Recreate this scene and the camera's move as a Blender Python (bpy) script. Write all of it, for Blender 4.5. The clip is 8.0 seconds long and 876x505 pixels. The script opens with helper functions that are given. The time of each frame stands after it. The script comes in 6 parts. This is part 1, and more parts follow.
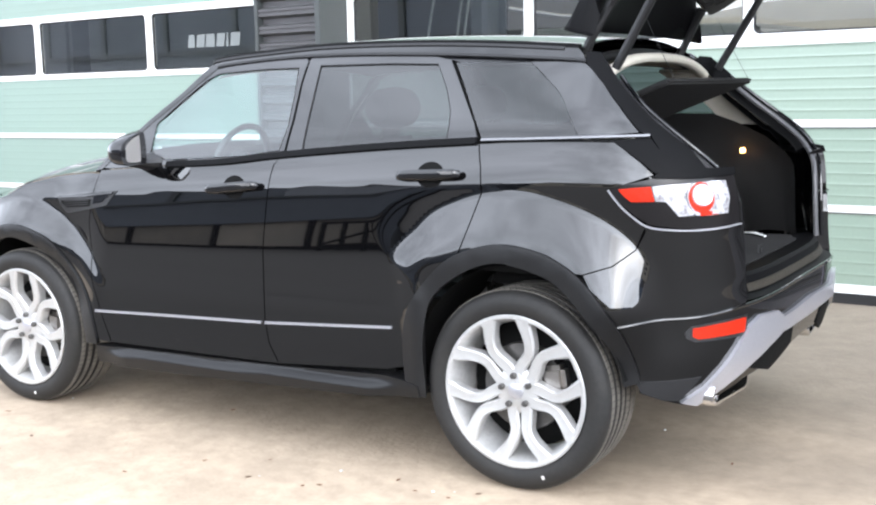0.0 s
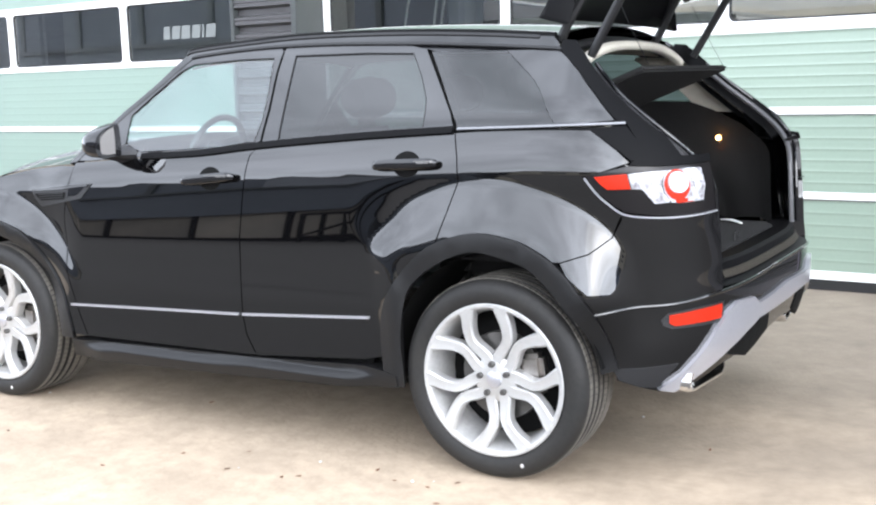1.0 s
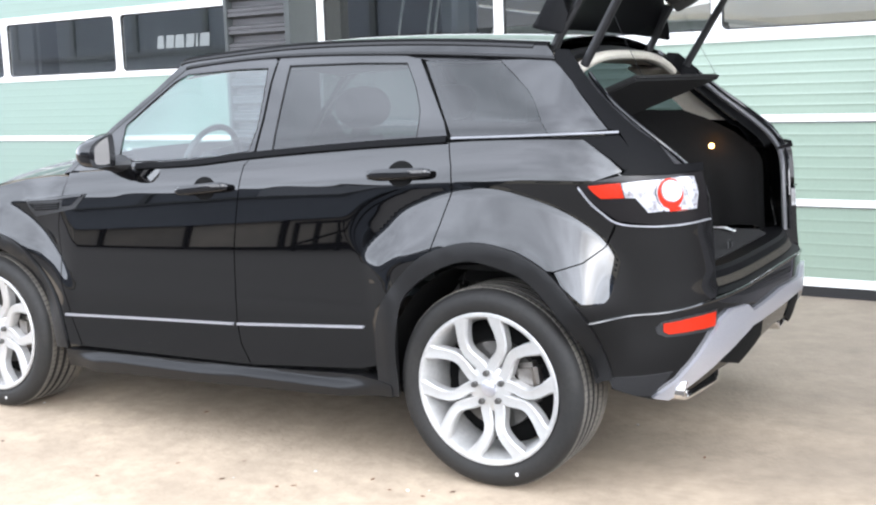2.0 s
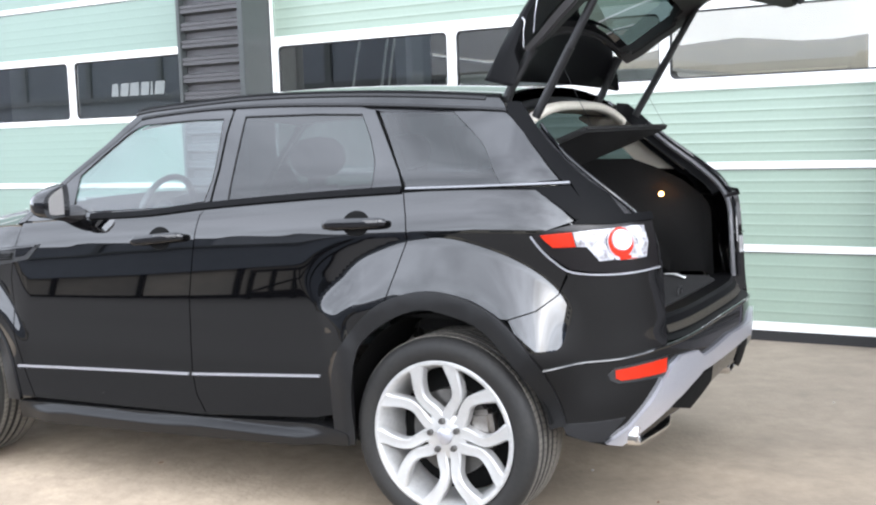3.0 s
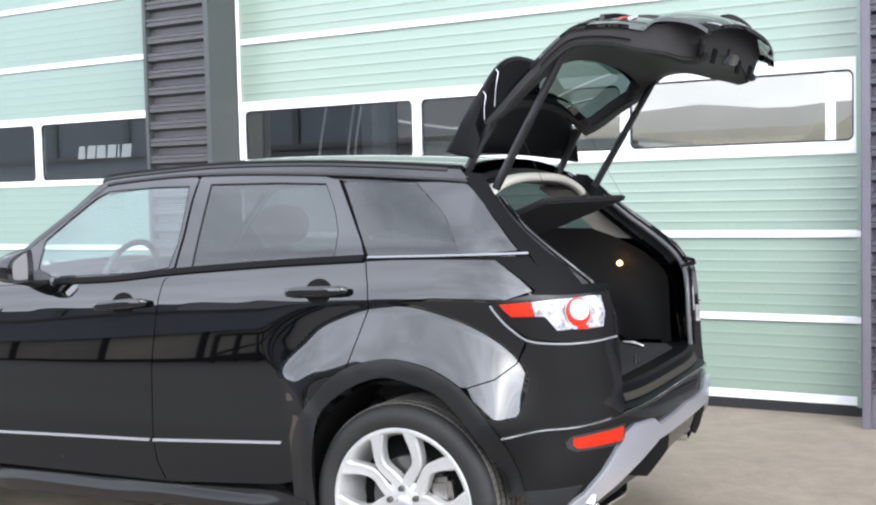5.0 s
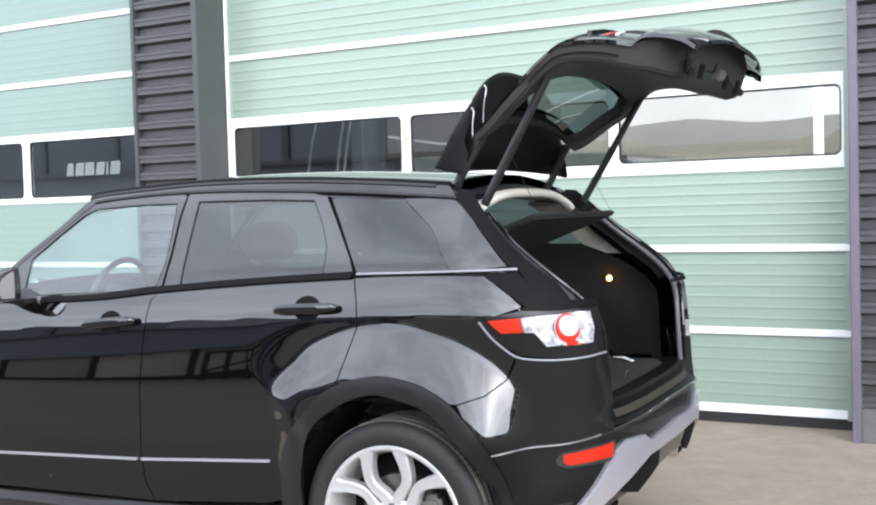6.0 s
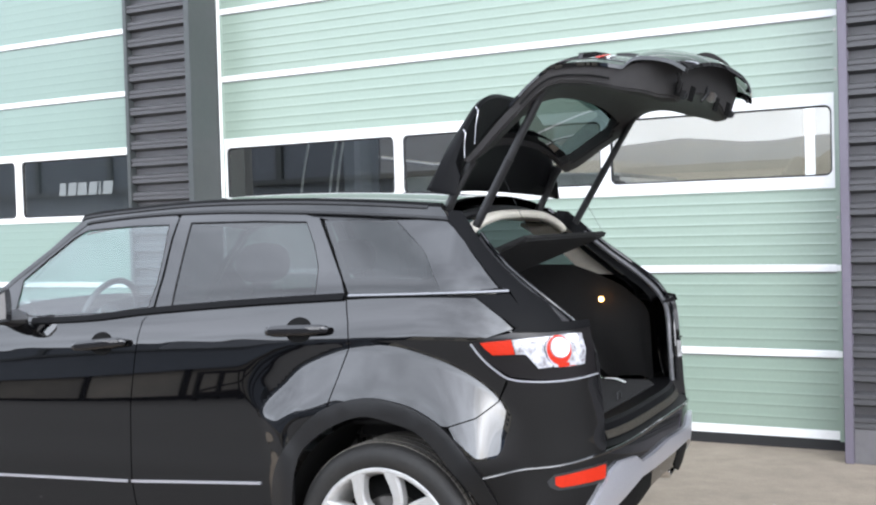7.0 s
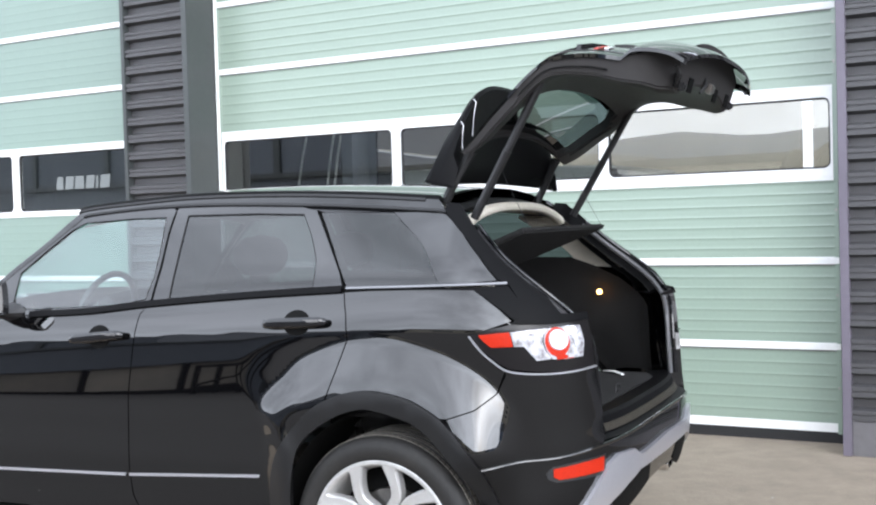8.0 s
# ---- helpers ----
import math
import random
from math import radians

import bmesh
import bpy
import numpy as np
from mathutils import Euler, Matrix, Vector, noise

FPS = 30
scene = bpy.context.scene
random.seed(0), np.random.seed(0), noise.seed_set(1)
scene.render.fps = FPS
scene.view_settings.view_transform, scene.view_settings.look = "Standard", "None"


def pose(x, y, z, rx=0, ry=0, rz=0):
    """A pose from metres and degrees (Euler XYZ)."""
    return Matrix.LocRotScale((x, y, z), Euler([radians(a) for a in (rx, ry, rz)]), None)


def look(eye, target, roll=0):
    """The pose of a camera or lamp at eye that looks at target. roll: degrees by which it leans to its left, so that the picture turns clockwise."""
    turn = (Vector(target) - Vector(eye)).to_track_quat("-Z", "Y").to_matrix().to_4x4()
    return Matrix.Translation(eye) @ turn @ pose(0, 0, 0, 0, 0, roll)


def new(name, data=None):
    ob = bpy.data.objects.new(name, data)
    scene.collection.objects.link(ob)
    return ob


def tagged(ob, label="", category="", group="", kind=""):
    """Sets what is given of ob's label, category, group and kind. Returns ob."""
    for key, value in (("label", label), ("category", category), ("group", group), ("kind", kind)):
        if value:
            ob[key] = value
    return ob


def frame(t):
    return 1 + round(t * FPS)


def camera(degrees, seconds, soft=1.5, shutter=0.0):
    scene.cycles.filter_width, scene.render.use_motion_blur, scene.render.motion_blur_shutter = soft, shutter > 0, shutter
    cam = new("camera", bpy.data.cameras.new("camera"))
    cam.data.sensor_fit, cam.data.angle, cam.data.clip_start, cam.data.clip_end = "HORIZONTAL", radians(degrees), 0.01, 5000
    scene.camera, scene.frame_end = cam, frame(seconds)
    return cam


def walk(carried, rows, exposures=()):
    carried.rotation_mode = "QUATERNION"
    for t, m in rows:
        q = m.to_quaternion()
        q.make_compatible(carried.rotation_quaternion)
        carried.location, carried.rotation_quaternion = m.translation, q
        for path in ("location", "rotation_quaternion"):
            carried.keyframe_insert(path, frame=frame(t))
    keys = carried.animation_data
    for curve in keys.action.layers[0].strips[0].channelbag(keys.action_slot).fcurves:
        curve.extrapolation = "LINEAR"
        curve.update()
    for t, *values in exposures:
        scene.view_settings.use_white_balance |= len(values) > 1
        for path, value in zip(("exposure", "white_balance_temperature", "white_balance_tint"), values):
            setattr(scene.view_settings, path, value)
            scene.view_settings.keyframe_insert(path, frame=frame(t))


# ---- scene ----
from mathutils import geometry

# ---- camera and its way
cam = camera(42.49, 8.0, soft=2.2)


def held(x, y, z, yaw, pitch, roll):
    return pose(x, y, z) @ pose(0, 0, 0, 0, 0, yaw) @ pose(0, 0, 0, 90 + pitch) @ pose(0, 0, 0, 0, 0, roll)


PATH = [
    (0.0, held(1.8482, -4.4756, 1.4588, 31.4052, -8.2174, -1.3069)),
    (0.5, held(1.8498, -4.4692, 1.4550, 30.9926, -8.5194, -1.6960)),
    (1.0, held(1.8557, -4.4676, 1.4517, 30.3918, -8.6905, -1.7083)),
    (2.5, held(1.8656, -4.4848, 1.4708, 29.5492, -7.5356, -2.1286)),
    (3.0, held(1.8842, -4.5081, 1.4822, 27.7647, -6.1524, -1.9186)),
    (3.5, held(1.8998, -4.5169, 1.4891, 26.9582, -5.4727, -1.8792)),
    (4.0, held(1.9184, -4.5346, 1.5021, 26.6667, -4.3098, -1.6303)),
    (4.5, held(1.9304, -4.5632, 1.5105, 26.2404, -3.5436, -1.2512)),
    (6.0, held(1.9340, -4.5469, 1.5180, 25.4648, -2.3193, -1.6125)),
    (6.5, held(1.9372, -4.5499, 1.5240, 25.3452, -1.7551, -1.5162)),
    (7.0, held(1.9407, -4.5474, 1.5274, 25.0945, -1.3636, -1.5848)),
    (7.5, held(1.9393, -4.5442, 1.5250, 25.0260, -1.4780, -1.6136)),
    (8.0, held(1.9365, -4.5394, 1.5215, 24.9969, -1.6773, -1.6550)),
]
walk(cam, PATH, exposures=[(0.0, 0.41), (1.0, 0.41), (2.5, 0.37), (3.5, 0.30), (4.5, 0.29), (6.0, 0.23), (8.0, 0.12)])

# ---- sky and sun: bright overcast
world = bpy.data.worlds.new("sky")
scene.world = world
world.use_nodes = True
wn, wl = world.node_tree.nodes, world.node_tree.links
wn.clear()
SUN_EL, SUN_AZ = radians(20), radians(140)
sky = wn.new("ShaderNodeTexSky")
sky.sky_type, sky.sun_disc, sky.sun_elevation, sky.sun_rotation = "NISHITA", False, SUN_EL, SUN_AZ
sky.dust_density, sky.air_density, sky.ozone_density = 4.0, 1.0, 1.0
coord = wn.new("ShaderNodeTexCoord")
cloud = wn.new("ShaderNodeTexNoise")
cloud.inputs["Scale"].default_value, cloud.inputs["Detail"].default_value, cloud.inputs["Roughness"].default_value = 2.6, 6.0, 0.55
ramp = wn.new("ShaderNodeValToRGB")
ramp.color_ramp.elements[0].position, ramp.color_ramp.elements[1].position = 0.36, 0.62
cover = wn.new("ShaderNodeMix")
cover.data_type = "RGBA"
low = wn.new("ShaderNodeMath")
low.operation, low.inputs[1].default_value, low.inputs[2].default_value = "MULTIPLY_ADD", 0.2, 0.74
# the veiled sun brightens a wide part of the cloud round it
TOWARDS_SUN = (math.sin(SUN_AZ) * math.cos(SUN_EL), math.cos(SUN_AZ) * math.cos(SUN_EL), math.sin(SUN_EL))
dot = wn.new("ShaderNodeVectorMath")
dot.operation, dot.inputs[1].default_value = "DOT_PRODUCT", TOWARDS_SUN
pos, power, core, lift, patch, veil = (wn.new("ShaderNodeMath") for k in range(6))
pos.operation, power.operation, patch.operation, veil.operation = "MAXIMUM", "POWER", "MULTIPLY_ADD", "MULTIPLY"
core.operation, core.inputs[1].default_value = "POWER", 52.0
lift.operation, lift.inputs[1].default_value = "MULTIPLY_ADD", 1.8
pos.inputs[1].default_value, power.inputs[1].default_value = 0.0, 2.6
patch.inputs[1].default_value, patch.inputs[2].default_value = 0.35, 0.80
glow = wn.new("ShaderNodeMix")
glow.data_type, glow.blend_type, glow.inputs["Factor"].default_value = "RGBA", "ADD", 1.0
tone = wn.new("ShaderNodeVectorMath")
tone.operation, tone.inputs[0].default_value = "SCALE", (20.0, 21.0, 23.0)
back = wn.new("ShaderNodeBackground")
back.inputs["Strength"].default_value = 0.115
out = wn.new("ShaderNodeOutputWorld")
# the cloud is brightest low over the horizon
split, up, turn_down, fall, gain = (wn.new("ShaderNodeSeparateXYZ"), *(wn.new("ShaderNodeMath") for k in range(4)))
up.operation, turn_down.operation, fall.operation, gain.operation = "MAXIMUM", "SUBTRACT", "POWER", "MULTIPLY_ADD"
up.inputs[1].default_value, turn_down.inputs[0].default_value, fall.inputs[1].default_value = 0.0, 1.0, 3.5
gain.inputs[1].default_value, gain.inputs[2].default_value = 0.75, 0.88
bright = wn.new("ShaderNodeVectorMath")
bright.operation, bright.inputs[0].default_value = "SCALE", (22.5, 24.3, 27.8)
wl.new(coord.outputs["Generated"], split.inputs["Vector"])
wl.new(split.outputs["Z"], up.inputs[0])
wl.new(up.outputs["Value"], turn_down.inputs[1])
wl.new(turn_down.outputs["Value"], fall.inputs[0])
wl.new(fall.outputs["Value"], gain.inputs[0])
body, swell = wn.new("ShaderNodeMath"), wn.new("ShaderNodeMath")
body.operation, swell.operation = "MULTIPLY_ADD", "MULTIPLY"
body.inputs[1].default_value, body.inputs[2].default_value = 0.42, 0.74
wl.new(ramp.outputs["Color"], body.inputs[0])
wl.new(body.outputs["Value"], swell.inputs[0])
wl.new(gain.outputs["Value"], swell.inputs[1])
wl.new(swell.outputs["Value"], bright.inputs["Scale"])
wl.new(bright.outputs["Vector"], cover.inputs["B"])
wl.new(coord.outputs["Generated"], cloud.inputs["Vector"])
wl.new(cloud.outputs["Fac"], ramp.inputs["Fac"])
wl.new(ramp.outputs["Color"], low.inputs[0])
wl.new(low.outputs["Value"], cover.inputs["Factor"])
wl.new(sky.outputs["Color"], cover.inputs["A"])
wl.new(coord.outputs["Generated"], dot.inputs[0])
wl.new(dot.outputs["Value"], pos.inputs[0])
wl.new(pos.outputs["Value"], power.inputs[0])
wl.new(ramp.outputs["Color"], patch.inputs[0])
wl.new(pos.outputs["Value"], core.inputs[0])
wl.new(core.outputs["Value"], lift.inputs[0])
wl.new(power.outputs["Value"], lift.inputs[2])
wl.new(lift.outputs["Value"], veil.inputs[0])
wl.new(patch.outputs["Value"], veil.inputs[1])
wl.new(veil.outputs["Value"], tone.inputs["Scale"])
wl.new(cover.outputs["Result"], glow.inputs["A"])
wl.new(tone.outputs["Vector"], glow.inputs["B"])
wl.new(glow.outputs["Result"], back.inputs["Color"])
wl.new(back.outputs["Background"], out.inputs["Surface"])
sun = new("sun", bpy.data.lights.new("sun", "SUN"))
sun.data.energy, sun.data.angle, sun.data.color = 0.5, radians(45), (1.0, 0.99, 0.97)
sun.matrix_world = look((0, 0, 0), (-math.sin(SUN_AZ) * math.cos(SUN_EL), -math.cos(SUN_AZ) * math.cos(SUN_EL), -math.sin(SUN_EL)))

# ---- materials
def material(name, colour, rough=0.5, metal=0.0, spot=(0.0, 30.0), stain=(0.0, 2.0), bump=(0.0, 60.0), coat=0.0, spec=0.5, second=None, vary=0.0, rough_vary=0.0, coat_ior=1.5):
    """Principled surface: fine grain (amount, scale), wider stains (amount, scale), relief (height, scale)."""
    m = bpy.data.materials.new(name)
    m.use_nodes = True
    n, l = m.node_tree.nodes, m.node_tree.links
    b = n["Principled BSDF"]
    b.inputs["Base Color"].default_value = (*colour, 1)
    b.inputs["Roughness"].default_value, b.inputs["Metallic"].default_value = rough, metal
    b.inputs["Coat Weight"].default_value, b.inputs["Coat Roughness"].default_value = coat, 0.02
    b.inputs["Coat IOR"].default_value = coat_ior
    b.inputs["Specular IOR Level"].default_value = spec
    tc = n.new("ShaderNodeTexCoord")
    last = None
    def noise_of(scale, detail=4.0):
        t = n.new("ShaderNodeTexNoise")
        t.inputs["Scale"].default_value, t.inputs["Detail"].default_value = scale, detail
        l.new(tc.outputs["Object"], t.inputs["Vector"])
        return t
    def mixed(fac, a, bcol):
        x = n.new("ShaderNodeMix")
        x.data_type = "RGBA"
        l.new(fac, x.inputs["Factor"])
        if a is None:
            x.inputs["A"].default_value = (*colour, 1)
        else:
            l.new(a, x.inputs["A"])
        x.inputs["B"].default_value = (*bcol, 1)
        return x.outputs["Result"]
    for (amount, scale), tone in ((stain, second or tuple(c * 0.6 for c in colour)), (spot, tuple(c * 0.7 for c in colour))):
        if amount:
            t = noise_of(scale, 6.0)
            r = n.new("ShaderNodeMapRange")
            r.inputs["From Min"].default_value, r.inputs["From Max"].default_value, r.inputs["To Max"].default_value = 0.42, 0.68, amount
            l.new(t.outputs["Fac"], r.inputs["Value"])
            last = mixed(r.outputs["Result"], last, tone)
    if vary:
        oi = n.new("ShaderNodeObjectInfo")
        h = n.new("ShaderNodeHueSaturation")
        v = n.new("ShaderNodeMapRange")
        v.inputs["To Min"].default_value, v.inputs["To Max"].default_value = 1 - vary, 1 + vary
        l.new(oi.outputs["Random"], v.inputs["Value"])
        l.new(v.outputs["Result"], h.inputs["Value"])
        if last is None:
            h.inputs["Color"].default_value = (*colour, 1)
        else:
            l.new(last, h.inputs["Color"])
        last = h.outputs["Color"]
    if last is not None:
        l.new(last, b.inputs["Base Color"])
    if rough_vary:
        t = noise_of(9.0)
        r = n.new("ShaderNodeMapRange")
        r.inputs["To Min"].default_value, r.inputs["To Max"].default_value = max(rough - rough_vary, 0.0), rough + rough_vary
        l.new(t.outputs["Fac"], r.inputs["Value"])
        l.new(r.outputs["Result"], b.inputs["Roughness"])
    if bump[0]:
        t, bp = noise_of(bump[1], 5.0), n.new("ShaderNodeBump")
        bp.inputs["Distance"].default_value = bump[0]
        l.new(t.outputs["Fac"], bp.inputs["Height"])
        l.new(bp.outputs["Normal"], b.inputs["Normal"])
    return m


def pane_material(name, tint, normal=0.04, rough=0.0):
    """A thin pane: clear through, with the gloss that grows towards glancing views."""
    m = bpy.data.materials.new(name)
    m.use_nodes = True
    n, l = m.node_tree.nodes, m.node_tree.links
    n.clear()
    o, mix, f = n.new("ShaderNodeOutputMaterial"), n.new("ShaderNodeMixShader"), n.new("ShaderNodeLayerWeight")
    t, g = n.new("ShaderNodeBsdfTransparent"), n.new("ShaderNodeBsdfGlossy")
    p, k = n.new("ShaderNodeMath"), n.new("ShaderNodeMath")
    p.operation, k.operation = "POWER", "MULTIPLY_ADD"
    f.inputs["Blend"].default_value, p.inputs[1].default_value = 0.5, 5.0
    k.inputs[1].default_value, k.inputs[2].default_value = 1 - normal, normal
    g.inputs["Roughness"].default_value = rough
    t.inputs["Color"].default_value = (*tint, 1)
    l.new(f.outputs["Facing"], p.inputs[0])
    l.new(p.outputs["Value"], k.inputs[0])
    l.new(k.outputs["Value"], mix.inputs["Fac"])
    l.new(t.outputs["BSDF"], mix.inputs[1])
    l.new(g.outputs["BSDF"], mix.inputs[2])
    l.new(mix.outputs["Shader"], o.inputs["Surface"])
    return m


def lit_material(name, colour, strength):
    m = material(name, colour, 0.3)
    b = m.node_tree.nodes["Principled BSDF"]
    b.inputs["Emission Color"].default_value, b.inputs["Emission Strength"].default_value = (*colour, 1), strength
    return m


PAINT = material("black_paint", (0.0018, 0.0018, 0.0021), 0.4, coat=1.0, coat_ior=1.78, spec=0.0, spot=(0.5, 400), bump=(0.00006, 3.5))
GLOSS = material("gloss_black_trim", (0.006, 0.006, 0.007), 0.4, coat=1.0, coat_ior=1.6, spec=0.0, bump=(0.00005, 6))
SATIN = material("satin_black_plastic", (0.012, 0.012, 0.013), 0.45, bump=(0.0004, 300), spot=(0.4, 60), rough_vary=0.08)
CLADDING = material("grained_black_cladding", (0.009, 0.009, 0.0095), 0.42, spec=0.35, bump=(0.0005, 400), spot=(0.4, 40), rough_vary=0.1)
GATE_TRIM = material("grey_moulded_trim", (0.036, 0.034, 0.034), 0.6, spec=0.25, bump=(0.0004, 500), spot=(0.3, 30))
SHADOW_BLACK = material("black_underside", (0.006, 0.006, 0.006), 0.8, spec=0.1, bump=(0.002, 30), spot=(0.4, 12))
SILL = material("smooth_black_sill", (0.008, 0.008, 0.0085), 0.38, spec=0.34, bump=(0.0002, 60), spot=(0.4, 40), rough_vary=0.06)
BELT_TRIM = material("grey_belt_trim", (0.24, 0.24, 0.25), 0.3, metal=0.8, spot=(0.3, 60))
# dull black for trim, and for gloss paint that reflects something dark
DULL_BLACK = material("dull_black_paint", (0.0045, 0.0045, 0.005), 0.5, spec=0.07, spot=(0.4, 60), bump=(0.0003, 200))
RUBBER = material("tyre_rubber", (0.017, 0.0165, 0.016), 0.62, spec=0.3, spot=(0.5, 60), stain=(0.5, 9), second=(0.026, 0.0245, 0.022), bump=(0.0008, 120))
TREAD = material("dusty_tread_rubber", (0.145, 0.132, 0.114), 0.8, spot=(0.5, 50), stain=(0.6, 8), second=(0.03, 0.028, 0.026), bump=(0.001, 150))
ALLOY = material("silver_alloy", (0.50, 0.495, 0.485), 0.36, metal=0.45, spot=(0.2, 40), stain=(0.25, 8), second=(0.44, 0.435, 0.43), bump=(0.0001, 40))
SILVER = material("silver_paint", (0.53, 0.53, 0.57), 0.32, metal=0.7, spot=(0.25, 200), coat=0.3, stain=(0.2, 5), second=(0.5, 0.5, 0.53))
CHROME = material("bright_chrome", (0.80, 0.80, 0.80), 0.12, metal=1.0, spot=(0.2, 60), bump=(0.0001, 20))
STEEL = material("brushed_steel", (0.42, 0.40, 0.38), 0.38, metal=1.0, spot=(0.4, 90), stain=(0.4, 14), second=(0.25, 0.20, 0.16))
RED_LENS = material("red_lamp_lens", (0.42, 0.017, 0.003), 0.35, coat=0.05, spec=0.25, bump=(0.0015, 130), spot=(0.4, 90))
CLEAR_LENS = material("clear_lamp_lens", (0.54, 0.54, 0.57), 0.2, metal=0.15, coat=1.0, bump=(0.002, 90), spot=(0.6, 120), stain=(1.0, 42), second=(0.16, 0.15, 0.16))
LENS_BEZEL = material("dark_lamp_bezel", (0.006, 0.005, 0.0055), 0.3, spec=0.25, coat=0.25, bump=(0.0005, 80))
BULB = material("clear_lamp_bowl", (0.9, 0.9, 0.9), 0.25, metal=0.0, coat=1.0, bump=(0.001, 120))
FRONT_GLASS = pane_material("clear_car_glass", (0.82, 0.95, 0.95), 0.175)
DARK_GLASS = pane_material("privacy_glass", (0.07, 0.082, 0.085), 0.115)
QUARTER_GLASS = pane_material("quarter_privacy_glass", (0.15, 0.17, 0.18), 0.115)
PANEL_GLOSS = material("gloss_black_panel", (0.008, 0.008, 0.009), 0.4, coat=1.0, coat_ior=1.85, spec=0.0, bump=(0.00005, 6))
GATE_GLASS = pane_material("tinted_rear_glass", (0.085, 0.12, 0.115), 0.085)
WALL_GLASS = pane_material("door_glazing", (0.76, 0.77, 0.75), 0.165)
CREAM = material("cream_headlining", (0.62, 0.58, 0.50), 0.85, bump=(0.001, 400), spot=(0.2, 30))
CARPET = material("black_carpet", (0.0055, 0.0052, 0.0052), 0.95, bump=(0.004, 350), spot=(0.5, 80))
LEATHER = material("black_leather", (0.020, 0.019, 0.019), 0.5, bump=(0.0015, 120), spot=(0.3, 60))
PLASTIC = material("grey_dash_plastic", (0.05, 0.055, 0.055), 0.5, bump=(0.0005, 400), spot=(0.3, 20))
MIRROR = material("mirror_glass", (0.9, 0.9, 0.9), 0.01, metal=1.0)
LETTER = material("bright_letter_metal", (0.85, 0.85, 0.86), 0.25, metal=0.6, spot=(0.2, 80))
BADGE_RED = material("red_badge", (0.5, 0.04, 0.03), 0.3, spot=(0.3, 80))
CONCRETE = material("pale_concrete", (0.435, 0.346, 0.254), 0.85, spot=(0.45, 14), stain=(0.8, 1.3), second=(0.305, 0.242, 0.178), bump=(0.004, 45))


def dirt_and_shade(m, dirt_shade, y0, y1):
    """Lays wide, patchy tyre dirt and painted shade over the concrete before the doors."""
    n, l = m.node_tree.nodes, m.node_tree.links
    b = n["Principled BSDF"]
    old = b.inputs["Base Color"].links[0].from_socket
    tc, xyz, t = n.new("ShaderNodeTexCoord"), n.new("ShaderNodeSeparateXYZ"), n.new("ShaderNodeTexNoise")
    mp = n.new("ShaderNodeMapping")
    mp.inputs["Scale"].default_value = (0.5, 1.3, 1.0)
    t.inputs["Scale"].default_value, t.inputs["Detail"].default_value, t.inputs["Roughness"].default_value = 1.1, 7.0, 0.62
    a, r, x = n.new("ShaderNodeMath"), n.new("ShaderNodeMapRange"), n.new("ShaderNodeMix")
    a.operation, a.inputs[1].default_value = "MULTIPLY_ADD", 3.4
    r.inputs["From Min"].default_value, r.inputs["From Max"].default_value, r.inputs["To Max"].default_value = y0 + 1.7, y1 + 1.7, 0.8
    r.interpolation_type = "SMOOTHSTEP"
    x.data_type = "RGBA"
    x.inputs["B"].default_value = (*dirt_shade, 1)
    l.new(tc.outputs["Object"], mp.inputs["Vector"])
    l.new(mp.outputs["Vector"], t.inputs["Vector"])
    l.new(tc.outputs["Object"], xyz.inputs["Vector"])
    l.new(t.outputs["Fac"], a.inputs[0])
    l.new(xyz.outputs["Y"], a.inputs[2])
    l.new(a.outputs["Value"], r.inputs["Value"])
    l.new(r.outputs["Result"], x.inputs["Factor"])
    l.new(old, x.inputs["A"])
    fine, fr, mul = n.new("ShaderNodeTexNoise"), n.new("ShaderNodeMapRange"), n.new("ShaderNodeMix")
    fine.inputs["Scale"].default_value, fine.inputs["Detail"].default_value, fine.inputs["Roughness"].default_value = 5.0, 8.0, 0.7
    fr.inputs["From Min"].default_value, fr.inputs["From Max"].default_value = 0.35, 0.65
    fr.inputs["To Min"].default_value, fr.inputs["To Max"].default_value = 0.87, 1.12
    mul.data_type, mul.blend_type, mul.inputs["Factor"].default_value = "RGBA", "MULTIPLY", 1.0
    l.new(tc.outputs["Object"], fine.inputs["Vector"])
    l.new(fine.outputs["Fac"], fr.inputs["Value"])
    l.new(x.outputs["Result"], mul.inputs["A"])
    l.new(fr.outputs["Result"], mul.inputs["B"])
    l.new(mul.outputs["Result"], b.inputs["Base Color"])


